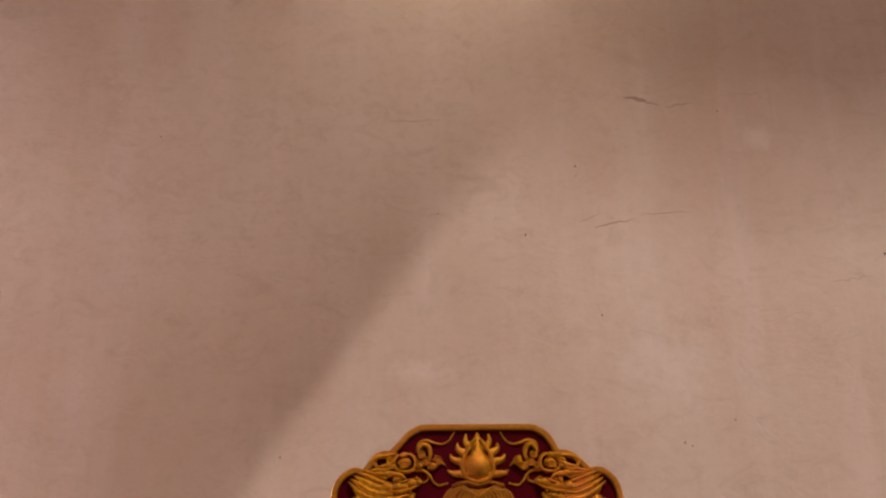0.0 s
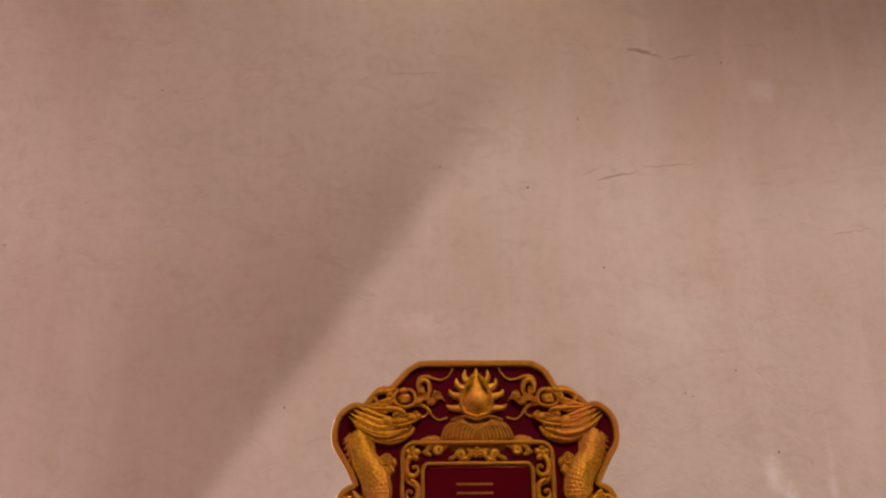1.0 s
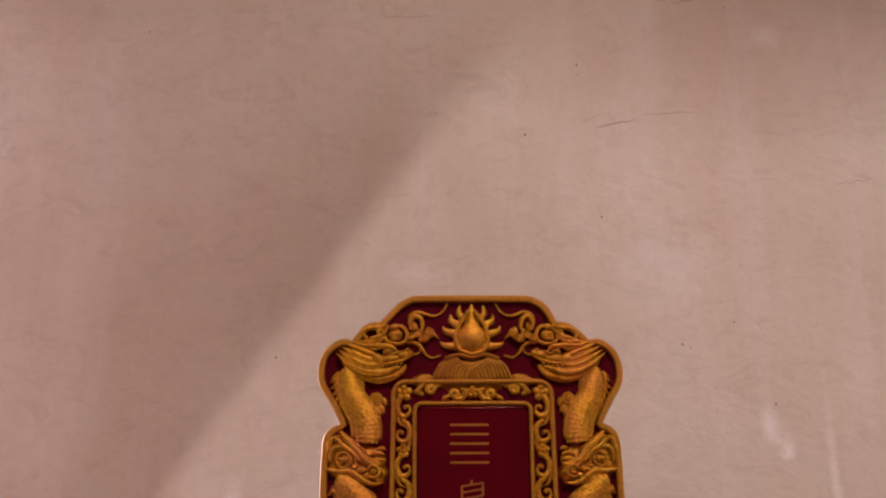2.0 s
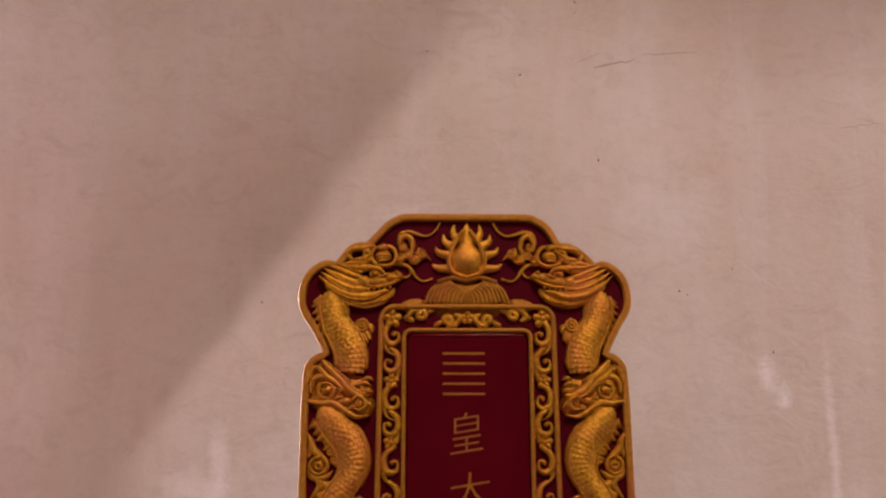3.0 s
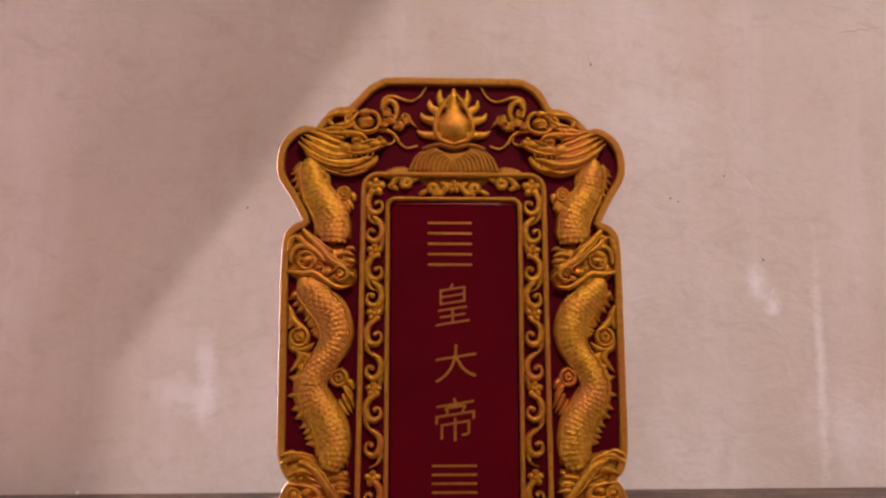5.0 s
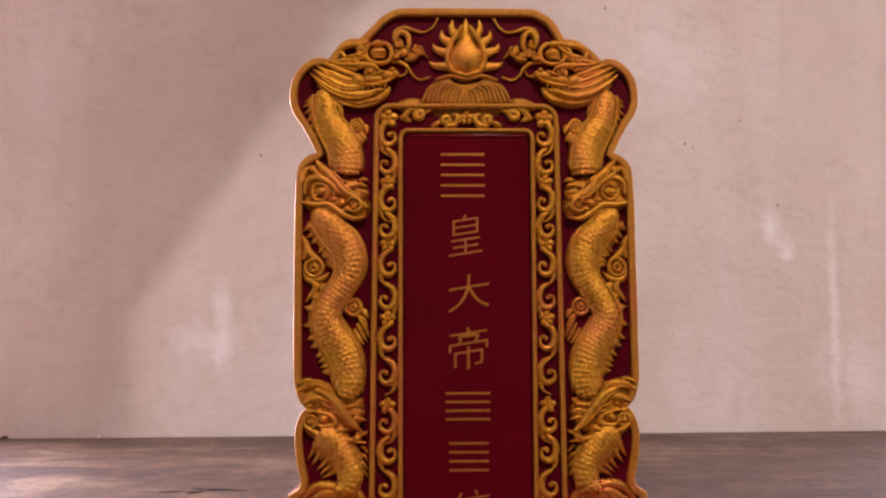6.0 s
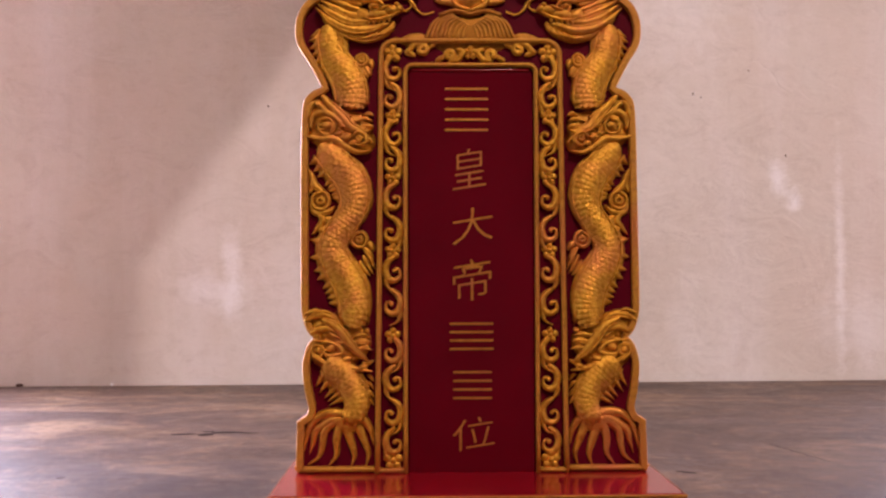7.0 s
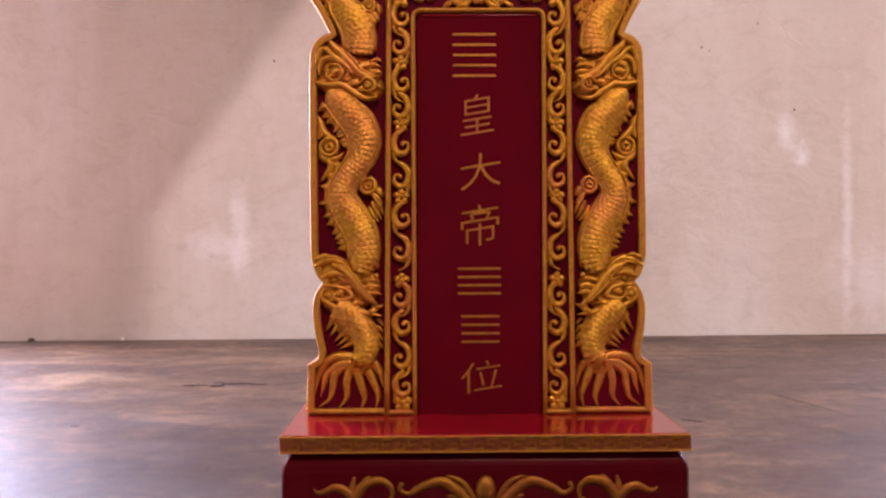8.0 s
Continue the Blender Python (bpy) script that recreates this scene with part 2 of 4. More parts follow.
def box(bm, x0, x1, y0, y1, z0, z1, bevel=0.0, segments=2):
    made = bmesh.ops.create_cube(bm, size=1.0, matrix=Matrix.LocRotScale(
        ((x0 + x1) / 2, (y0 + y1) / 2, (z0 + z1) / 2), None, (x1 - x0, y1 - y0, z1 - z0)))
    if bevel:
        edges = {e for v in made["verts"] for e in v.link_edges}
        bmesh.ops.bevel(bm, geom=list(edges), offset=bevel, segments=segments, affect="EDGES", profile=0.5)
    return bm


def spline(points, per=8):
    """A smooth curve through the points (Catmull-Rom)."""
    p = [Vector(q) for q in points]
    p = [2 * p[0] - p[1], *p, 2 * p[-1] - p[-2]]
    out = []
    for a, b, c, d in zip(p, p[1:], p[2:], p[3:]):
        for i in range(per):
            s = i / per
            out.append(0.5 * (2 * b + (c - a) * s + (2 * a - 5 * b + 4 * c - d) * s * s + (3 * b - a - 3 * c + d) * s ** 3))
    return [*out, p[-2]]


def sweep(bm, path, wide, deep, lift=0.0, sides=8, closed=False, square=1.0):
    """A carved strand that follows a flat path (u, v) on the board's face. wide and deep: half width and half depth, a number or a
    function of 0..1 along it; lift: how far its axis stands in front of the board's face; square: below 1 for a flatter, boxier section."""
    n = len(path)
    rings = []
    for i, p in enumerate(path):
        s = i / (n - 1)
        q0 = path[(i - 1) % n] if closed or i else path[0]
        q1 = path[(i + 1) % n] if closed or i < n - 1 else path[-1]
        tan = Vector((q1[0] - q0[0], q1[1] - q0[1]))
        tan = tan.normalized() if tan.length > 1e-9 else Vector((0, 1))
        w = wide(s) if callable(wide) else wide
        d = deep(s) if callable(deep) else deep
        l = lift(s) if callable(lift) else lift
        ring = []
        for k in range(sides):
            a = 2 * math.pi * k / sides
            side, up = w * math.copysign(abs(math.cos(a)) ** square, math.cos(a)), d * math.copysign(abs(math.sin(a)) ** square, math.sin(a))
            ring.append(bm.verts.new((p[0] - tan.y * side, -(l + up), p[1] + tan.x * side)))
        rings.append(ring)
    pairs = list(zip(rings, rings[1:])) + ([(rings[-1], rings[0])] if closed else [])
    for a, b in pairs:
        for k in range(sides):
            bm.faces.new((a[k], a[(k + 1) % sides], b[(k + 1) % sides], b[k]))
    if not closed:
        bm.faces.new(rings[0])
        bm.faces.new(rings[-1][::-1])
    return bm


def blob(bm, u, v, ru, rv, deep, lift=0.0, turn=0.0, rings=6):
    """A rounded boss on the face."""
    m = Matrix.Translation((u, -lift, v)) @ pose(0, 0, 0, 0, -turn, 0) @ Matrix.Diagonal((ru, deep, rv, 1))
    bmesh.ops.create_uvsphere(bm, u_segments=rings * 2, v_segments=rings, radius=1.0, matrix=m)


def taper(w, tip=0.12, power=1.0):
    return lambda s: w * max(tip, (1 - s ** (1.6 * power)))


def leafy(w):
    return lambda s: w * max(0.08, math.sin(math.pi * min(1.0, 0.08 + 0.92 * s)) ** 0.7)


def spiral(u, v, r0, r1, a0, turns, steps=26):
    """A curl that winds in round (u, v)."""
    out = []
    for i in range(steps):
        s = i / (steps - 1)
        a, r = a0 + turns * 2 * math.pi * s, r0 + (r1 - r0) * s
        out.append(Vector((u + r * math.cos(a), v + r * math.sin(a))))
    return out


# ---------------------------------------------------------------- the room
def wall(name, label, mat, boxes):
    bm = bmesh.new()
    for b in boxes:
        box(bm, *b)
    return tagged(new(name, finish(name, bm, mat, False)), label, "wall", kind="structure")


WALL_Y, TABLE_Z, BASE_Z = 1.048, 0.75, 0.82
WY1 = WALL_Y + 0.15
SKEW = 0.019


def wall_at(x):
    """Where the back wall's face stands at x: it runs slightly askew."""
    return WALL_Y - SKEW * (0.66 - x)


north = wall("wall_north", "cream plastered wall with cracks and pale mended patches", PLASTER,
             [(-0.89, 1.06, WALL_Y, WY1, 0, 2.8), (-1.50, -0.89, WALL_Y, WY1, 0, 0.85), (-1.50, -0.89, WALL_Y, WY1, 1.75, 2.8), (-1.75, -1.50, WALL_Y, WY1, 0, 2.8),
              (1.06, 1.54, WALL_Y, WY1, 0, 0.85), (1.06, 1.54, WALL_Y, WY1, 1.92, 2.8), (1.54, 1.75, WALL_Y, WY1, 0, 2.8)])
north.matrix_world = Matrix.Translation((0.66, WALL_Y, 0)) @ pose(0, 0, 0, 0, 0, math.degrees(SKEW)) @ Matrix.Translation((-0.66, -WALL_Y, 0))
# unseen wall, made dark so the name panel reflects little
wall("wall_south", "unseen dark timber-lined wall far behind the walk, keeping panel reflections dim", WOOD, [(-1.75, 1.75, -5.15, -5.0, 0, 2.8)])
# unseen wall; its opening stands behind the added west fill
wall("wall_west", "unseen cream plastered side wall with an opening behind the fill light", PLASTER,
     [(-1.75, -1.6, -5.0, -0.9, 0, 2.8), (-1.75, -1.6, -0.9, 0.0, 2.0, 2.8), (-1.75, -1.6, 0.0, WALL_Y - 0.02, 0, 2.8)])
# unseen wall; the opening's jamb trims the added east light
wall("wall_east", "unseen cream plastered side wall, its window opening cut to shape the side light", PLASTER,
     [(1.6, 1.75, -5.0, 0.039, 0, 2.8), (1.6, 1.75, 0.039, 0.95, 0, 0.8), (1.6, 1.75, 0.039, 0.95, 2.3, 2.8), (1.6, 1.75, 0.95, WALL_Y + 0.03, 0, 2.8)])
bm = box(bmesh.new(), -1.75, 1.75, -5.15, 1.2, -0.1, 0.0)
tagged(new("floor", finish("floor", bm, FLOOR, False)), "terracotta tiled floor under the altar table", "floor", kind="structure")
bm = box(bmesh.new(), -1.75, 1.75, -5.15, 1.2, 2.8, 2.9)
tagged(new("ceiling", finish("ceiling", bm, CEILING, False)), "plain brown ceiling over the room, unseen, darkened to dim the upper wall", "ceiling", kind="structure")
bm = box(bmesh.new(), -60, 60, -60, 60, -0.3, -0.11)
tagged(new("ground", finish("ground", bm, FLOOR, False)), "bare earth ground outside the room", "ground", kind="structure")

# added, unseen sheet slanting up and away from the window; it shades the wall
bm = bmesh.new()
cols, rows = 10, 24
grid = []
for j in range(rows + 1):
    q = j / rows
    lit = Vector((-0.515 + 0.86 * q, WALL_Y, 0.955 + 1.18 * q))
    p = EAST_LIGHT + (lit - EAST_LIGHT) * ((EAST_LIGHT.x - 1.78 - 0.5 * q - 2.4 * q ** 2.2) / (EAST_LIGHT.x - lit.x))
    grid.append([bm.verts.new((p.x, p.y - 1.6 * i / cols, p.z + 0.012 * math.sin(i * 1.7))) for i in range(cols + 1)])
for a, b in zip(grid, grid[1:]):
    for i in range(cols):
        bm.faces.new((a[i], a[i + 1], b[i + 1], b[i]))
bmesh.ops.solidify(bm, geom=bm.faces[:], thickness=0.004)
tagged(new("awning", finish("awning", bm, CLOTH)), "added dark red sheet slanting out from a window, unseen, shading the wall", "awning")

# plate on a post, added close to the east light to dim the wall's top
hood = tagged(new("light_blocker"), "added dark plate on a thin post, unseen, that dims the upper wall", "lamp hood")
for nm, dims in (("blocker_plate", (4.715, 4.725, -1.38, -1.12, 1.424, 1.70)), ("post", (4.71, 4.73, -1.40, -1.38, -0.11, 1.70))):
    bm = bmesh.new()
    box(bm, *dims, 0.004)
    part(nm, bm, CLOTH, hood, "", False)

# insect specks and nail pits on the plaster
for i, (x, z, r) in enumerate(((-0.008, 1.645, 0.0032), (0.155, 1.604, 0.0034), (0.256, 1.745, 0.0026), (0.256, 1.725, 0.0022), (-0.278, 1.198, 0.003),
                               (0.288, 1.449, 0.0026), (-0.535, 1.80, 0.003), (0.417, 1.221, 0.003), (0.570, 1.119, 0.0026), (0.846, 2.02, 0.003),
                               (0.545, 1.868, 0.0028), (0.83, 1.57, 0.0036), (-0.79, 1.49, 0.0034), (0.43, 1.215, 0.002), (0.51, 1.26, 0.002))):
    bm = bmesh.new()
    bmesh.ops.create_uvsphere(bm, u_segments=8, v_segments=5, radius=1.0, matrix=Matrix.LocRotScale((x, WALL_Y, z), None, (r * 0.55, 0.0008, r * 0.55 * (0.7 + 0.5 * (i % 3)))))
    part("speck", bm, SPECK, north)


# hairline cracks in the plaster
rng = random.Random(5)
for x, z, length, turn, w in ((0.325, 1.628, 0.08, 14, 0.0016), (0.425, 1.650, 0.10, 5, 0.0009), (0.40, 1.887, 0.07, -12, 0.0020), (0.47, 1.880, 0.06, 10, 0.0013), (0.385, 1.893, 0.05, -4, 0.0030),
                              (0.28, 1.64, 0.05, 24, 0.0006),
                              (0.76, 1.52, 0.08, 8, 0.0008), (-0.05, 1.84, 0.10, 2, 0.0007)):
    bm = bmesh.new()
    pts = [(length * (i / 8 - 0.5), rng.uniform(-0.002, 0.002)) for i in range(9)]
    sweep(bm, spline(pts, 3), leafy(w), 0.0004, 0.0, 5)
    ob = part("crack", bm, CRACK, north)
    ob.matrix_local = pose(x, WALL_Y, z, 0, -turn, 0)


# ---------------------------------------------------------------- the altar table
def altar_table():
    table = tagged(new("altar_table"), "worn varnished wooden altar table against the plastered wall", "table")
    top = box(bmesh.new(), -1.3, 1.3, -0.22, WALL_Y - 0.002, TABLE_Z - 0.04, TABLE_Z, 0.003)
    for q in top.verts:
        if q.co.y > 0.9:
            q.co.y += wall_at(q.co.x) - WALL_Y
    part("tabletop", top, WOOD, table, "broad wooden board, varnish worn and clouded", False)
    part("apron", box(bmesh.new(), -1.2, 1.2, -0.16, -0.13, 0.60, TABLE_Z - 0.041, 0.003), WOOD, table, "", False)
    for x in (-1.2, 1.2):
        for y in (-0.15, 0.95):
            part("leg", box(bmesh.new(), x - 0.04, x + 0.04, y - 0.04, y + 0.04, 0.0, TABLE_Z - 0.041, 0.006), WOOD, table, "", False)
    for x, y, length, turn, w in ((-0.284, 0.550, 0.030, 2, 0.0045), (-0.259, 0.546, 0.016, -8, 0.0075), (-0.240, 0.560, 0.036, 3, 0.0055), (-0.216, 0.555, 0.022, -2, 0.0028), (-0.262, 0.566, 0.012, 30, 0.003),
                                  (0.331, 0.42, 0.09, -77, 0.0008), (0.20, 0.335, 0.020, -30, 0.0018), (-0.33, 0.33, 0.006, 10, 0.002)):
        bm = bmesh.new()
        path = [(length * (i / 12 - 0.5), 0.0012 * math.sin(i * 2.1)) for i in range(13)]
        sweep(bm, path, leafy(w * 1.1), 0.0003, 0.0, 6)
        bm.transform(pose(x, y, TABLE_Z, 0, 0, turn) @ pose(0, 0, 0, -90, 0, 0))
        part("split", bm, SPLIT, table, "dark open split in the grain")
    return table


altar_table()
bm = bmesh.new()
blob(bm, 0, 0.002, 0.006, 0.003, 0.005, 0, 0, 5)
crumb = new("plaster_crumb", finish("plaster_crumb", bm, SPECK))
crumb.location = (-0.665, wall_at(-0.665) - 0.008, TABLE_Z)
tagged(crumb, "small brown crumb of plaster on the table", "crumb")
bm = bmesh.new()
blob(bm, 0, 0.0029, 0.0030, 0.0030, 0.0030, 0, 0, 6)
bead = new("glass_bead", finish("glass_bead", bm, PEARLY))
bead.location = (-0.521, wall_at(-0.521) - 0.008, TABLE_Z)
tagged(bead, "tiny white glass bead on the table by the wall", "bead")


# ---------------------------------------------------------------- the plinth
def fret_mesh():
    """One key of the meander on the slab's edge."""
    bm = bmesh.new()
    h, w, t = 0.0054, 0.0118, 0.0007
    legs = ((0.0, 0.0, w * 0.42, t), (w * 0.42 - t, 0.0, w * 0.42, h * 0.62), (w * 0.16, h * 0.62 - t, w * 0.42, h * 0.62),
            (w * 0.55, h - t, w, h), (w * 0.55, h * 0.36, w * 0.55 + t, h), (w * 0.55, h * 0.36, w * 0.84, h * 0.36 + t))
    for x0, z0, x1, z1 in legs:
        box(bm, x0, x1, -0.0007, 0.0002, z0, z1)
    return finish("fret_key", bm, GOLD_DARK, False)


def plinth():
    p = tagged(new("tablet_plinth"), "red lacquered plinth with gilt fretwork edge and carved scrolls", "plinth")
    p.location = (0, 0, TABLE_Z)
    top = BASE_Z - TABLE_Z
    slab = part("slab", box(bmesh.new(), -0.0915, 0.0915, -0.0472, 0.056, top - 0.0078, top, 0.0006), LACQUER_LIT, p, "glossy red slab, coloured brighter for the light on its top", False)
    edge = bmesh.new()
    box(edge, -0.0922, 0.0922, -0.0482, -0.0472, top - 0.0080, top - 0.0002, 0.0003)
    edge_ob = part("edge_band", edge, GOLD_FRET, slab, "bronze-gold band cut with a meander", False)
    for z in (top - 0.0074, top - 0.0006):
        lip = bmesh.new()
        box(lip, -0.0925, 0.0925, -0.0487, -0.0480, z - 0.0004, z + 0.0004, 0.0002)
        part("edge_lip", lip, GOLD_RIM, slab, "thin gilt line", False)
    for s in (-1, 1):
        side = bmesh.new()
        box(side, min(s * 0.0915, s * 0.0925), max(s * 0.0915, s * 0.0925), -0.0472, 0.056, top - 0.0080, top - 0.0002, 0.0003)
        part("edge_band", side, GOLD_FRET, slab, "", False)
    key = fret_mesh()
    for i in range(15):
        k = new("fret_key", key)
        k.parent, k.location = slab, (-0.0885 + 0.0118 * i, -0.0482, top - 0.0067)
    bm = bmesh.new()
    rings = []
    for z, d in ((0.0, 0.0), (top - 0.0170, 0.0), (top - 0.0140, 0.0003), (top - 0.0120, 0.0011), (top - 0.0104, 0.0023), (top - 0.0090, 0.0036), (top - 0.0079, 0.0042)):
        x, y0, y1, r = 0.0917 - d, -0.0470 + d, 0.055 - d, 0.0012
        rings.append([bm.verts.new((u, v, z)) for u, v in ((-x, y0 + r), (-x + r, y0), (x - r, y0), (x, y0 + r), (x, y1 - r), (x - r, y1), (-x + r, y1), (-x, y1 - r))])
    for a, b in zip(rings, rings[1:]):
        for i in range(8):
            bm.faces.new((a[i], a[(i + 1) % 8], b[(i + 1) % 8], b[i]))
    bm.faces.new(rings[0][::-1])
    bm.faces.new(rings[-1])
    part("body", bm, LACQUER_SHADED, p, "crimson lacquered box with a rounded shoulder, coloured darker for its shade", False)
    # carved acanthus scrolls on the front
    f0 = 0.0472
    def strand(pts, w, tip=0.15, name="scroll"):
        for s in (-1, 1):
            b = bmesh.new()
            sweep(b, spline([(s * u, v) for u, v in pts], 8), taper(w, tip), taper(w * 0.7, tip), f0 - 0.0006, 8)
            part(name, b, GOLD_DARK, p, "gilt carved scroll")
    strand([(0.058, 0.040), (0.063, 0.045), (0.068, 0.0465), (0.073, 0.0445), (0.0765, 0.0452), (0.0800, 0.0510)], 0.0026)
    strand([(0.060, 0.032), (0.0595, 0.040), (0.0545, 0.0475), (0.0475, 0.0495), (0.0425, 0.0465), (0.0425, 0.0415), (0.0465, 0.0395)], 0.0030, 0.35)
    strand([(0.0565, 0.046), (0.0535, 0.0505), (0.0495, 0.0525)], 0.0016, 0.3, "leaf")
    strand([(0.0600, 0.044), (0.0595, 0.0485), (0.0588, 0.0512)], 0.0020, 0.5, "leaf")
    strand([(0.007, 0.038), (0.012, 0.0440), (0.020, 0.0490), (0.029, 0.0465), (0.0345, 0.0435), (0.0385, 0.0455), (0.0375, 0.0485)], 0.0030, 0.4)
    strand([(0.005, 0.040), (0.010, 0.0480), (0.016, 0.0510), (0.0225, 0.0518)], 0.0018, 0.2, "leaf")
    strand([(0.004, 0.034), (0.010, 0.040), (0.016, 0.0425), (0.020, 0.041)], 0.0018, 0.3, "leaf")
    b = bmesh.new()
    blob(b, 0, 0.045, 0.0046, 0.0068, 0.0030, f0)
    part("bud", b, GOLD_DARK, p, "gilt carved bud")
    return p


plinth()


# ---------------------------------------------------------------- the tablet
tablet = tagged(new("spirit_tablet"), "crimson lacquered spirit tablet carved with gilt dragons, standing on a plinth", "tablet")
tablet.location = (0, 0, BASE_Z)

LOBES = (
    ((0.0, 0.2635), (0.016, 0.2635), (0.0325, 0.2633), (0.0374, 0.2617), (0.0422, 0.2588), (0.0476, 0.2532), (0.0526, 0.2480)),
    ((0.0526, 0.2480), (0.0570, 0.2478), (0.0618, 0.2456), (0.0655, 0.2412), (0.0682, 0.2374)),
    ((0.0682, 0.2374), (0.0730, 0.2382), (0.0775, 0.2368), (0.0823, 0.2330), (0.0855, 0.2280), (0.0870, 0.2215), (0.0868, 0.2150),
     (0.0850, 0.2100), (0.0810, 0.2040), (0.0768, 0.1965), (0.0738, 0.1905)),
    ((0.0738, 0.1905), (0.0780, 0.1888), (0.0812, 0.1860), (0.0832, 0.1815), (0.0840, 0.1680), (0.0842, 0.1450), (0.0842, 0.1220), (0.0841, 0.0980),
     (0.0840, 0.0820), (0.0832, 0.0760), (0.0812, 0.0702), (0.0780, 0.0662)),
    ((0.0780, 0.0662), (0.0810, 0.0624), (0.0828, 0.0566), (0.0832, 0.0510), (0.0823, 0.0420), (0.0810, 0.0355), (0.0803, 0.0318), (0.0815, 0.0280), (0.0858, 0.0258)),
    ((0.0858, 0.0258), (0.0861, 0.0130), (0.0865, 0.0002)),
)
half = []
for lobe in LOBES:
    half += spline(lobe, 5)[:-1]
half.append(Vector((0.0865, 0.0002)))


def narrowed(u, v):
    """The board was cut by hand: its east flank is slightly narrower than the west one, and dips more at the upper notch."""
    if u > 0.047:
        u = 0.047 + (u - 0.047) * (1 - 0.04 * min(1.0, max(0.0, v - 0.03) / 0.12))
    return u - 0.0030 * math.exp(-((v - 0.2475) / 0.006) ** 2) * (u > 0.035)


def fit_flank(bm, s):
    """Carvings on the east flank follow the narrower board."""
    if s > 0:
        for q in bm.verts:
            q.co.x = narrowed(q.co.x, q.co.z) if q.co.x > 0.047 else q.co.x
    return bm


outline = [(-p.x, p.y) for p in reversed(half)] + [(narrowed(p.x, p.y), p.y) for p in half[1:]]
FIELD = -0.0035  # how far the carved field lies behind the rim


def slab_of(poly, front, back):
    bm = bmesh.new()
    a = [bm.verts.new((u, -front, v)) for u, v in poly]
    b = [bm.verts.new((u, -back, v)) for u, v in poly]
    bm.faces.new(a)
    bm.faces.new(b[::-1])
    for i in range(len(poly)):
        j = (i + 1) % len(poly)
        bm.faces.new((a[i], b[i], b[j], a[j]))
    return bm


def inset(poly, by):
    """The outline drawn in by a margin (it runs clockwise)."""
    out = []
    n = len(poly)
    for i in range(n):
        a, b, c = (Vector(poly[(i + k) % n]) for k in (-1, 0, 1))
        t = (c - a).normalized()
        out.append((b.x + t.y * by, b.y - t.x * by))
    return out


part("board", slab_of(outline, FIELD, -0.020), LACQUER_FIELD, tablet, "dark crimson carved board", False)
bm = bmesh.new()
sweep(bm, [Vector(p) for p in inset(outline, 0.0016)], 0.0019, 0.0028, FIELD + 0.0008, 16, False, 0.42)
part("rim", bm, GOLD_RIM, tablet, "rounded orange-gold rim", False)
bm = bmesh.new()
sweep(bm, [Vector(p) for p in inset(outline, 0.0022)], 0.0010, 0.0060, FIELD - 0.0085, 8)
part("edge", bm, GOLD_RIM, tablet, "gilt outer edge")


def frame_path(w0, w1, top, radius, steps=7):
    """An upright rounded frame, open at the foot: half widths at top and foot."""
    pts = [Vector((-w1, 0.0))]
    for i in range(1, 12):
        pts.append(Vector((-w1 + (w1 - w0) * i / 12, (top - radius) * i / 12)))
    for i in range(steps + 1):
        a = math.pi - math.pi / 2 * i / steps
        pts.append(Vector((-w0 + radius + radius * math.cos(a), top - radius + radius * math.sin(a))))
    return pts + [Vector((-p.x, p.y)) for p in reversed(pts)]


part("frieze_ground", slab_of([(p.x, p.y) for p in frame_path(0.0450, 0.0470, 0.2145, 0.007)], FIELD + 0.0008, FIELD - 0.001), LACQUER_FIELD, tablet, "", False)
bm = bmesh.new()
sweep(bm, frame_path(0.0445, 0.0466, 0.2140, 0.0072), 0.0014, 0.0020, FIELD + 0.0028, 8)
part("outer_frame", bm, GOLD_RIM, tablet, "gilt outer frame moulding")
bm = bmesh.new()
sweep(bm, frame_path(0.0326, 0.0326, 0.2018, 0.0040), 0.0012, 0.0020, FIELD + 0.0028, 8)
part("inner_frame", bm, GOLD_RIM, tablet, "gilt inner frame moulding")
for s in (-1, 1):
    bm = bmesh.new()
    sweep(bm, [Vector((s * 0.0326, 0.0014)), Vector((s * 0.0396, 0.0014)), Vector((s * 0.0466, 0.0014))], 0.0013, 0.0019, FIELD + 0.0028, 8)
    part("frame_foot", bm, GOLD_RIM, tablet)
    bm = bmesh.new()
    sweep(bm, [Vector((s * (0.0475 + 0.0385 * i / 6), 0.0018)) for i in range(7)], 0.0016, 0.0022, FIELD + 0.0012, 8)
    part("foot_rail", bm, GOLD_RIM, tablet)

panel = bmesh.new()
pw, ph, pr = 0.0316, 0.2008, 0.0030
poly = [(p.x, p.y) for p in frame_path(pw, pw, ph, pr)]
front = [(u * 0.968, v - (0.0014 if v > ph * 0.9 else 0.0)) for u, v in poly]
a = [panel.verts.new((u, -(FIELD + 0.0005), v)) for u, v in poly]
b = [panel.verts.new((u, -(FIELD + 0.0020), v)) for u, v in front]
panel.faces.new(b)
for i in range(len(poly) - 1):
    panel.faces.new((a[i], a[i + 1], b[i + 1], b[i]))
part("panel", panel, LACQUER, tablet, "glossy dark crimson name panel", False)
INK = FIELD + 0.0020
# thin rod added so that a highlight line shows below the frame
bm = bmesh.new()
sweep(bm, [Vector((-0.0295 + 0.059 * i / 8, 0.1994)) for i in range(9)], 0.0008, 0.0010, FIELD + 0.0020, 10)
part("glint_lip", bm, LACQUER_LIT, tablet, "thin glossy lip added along the panel's head to catch a glint")


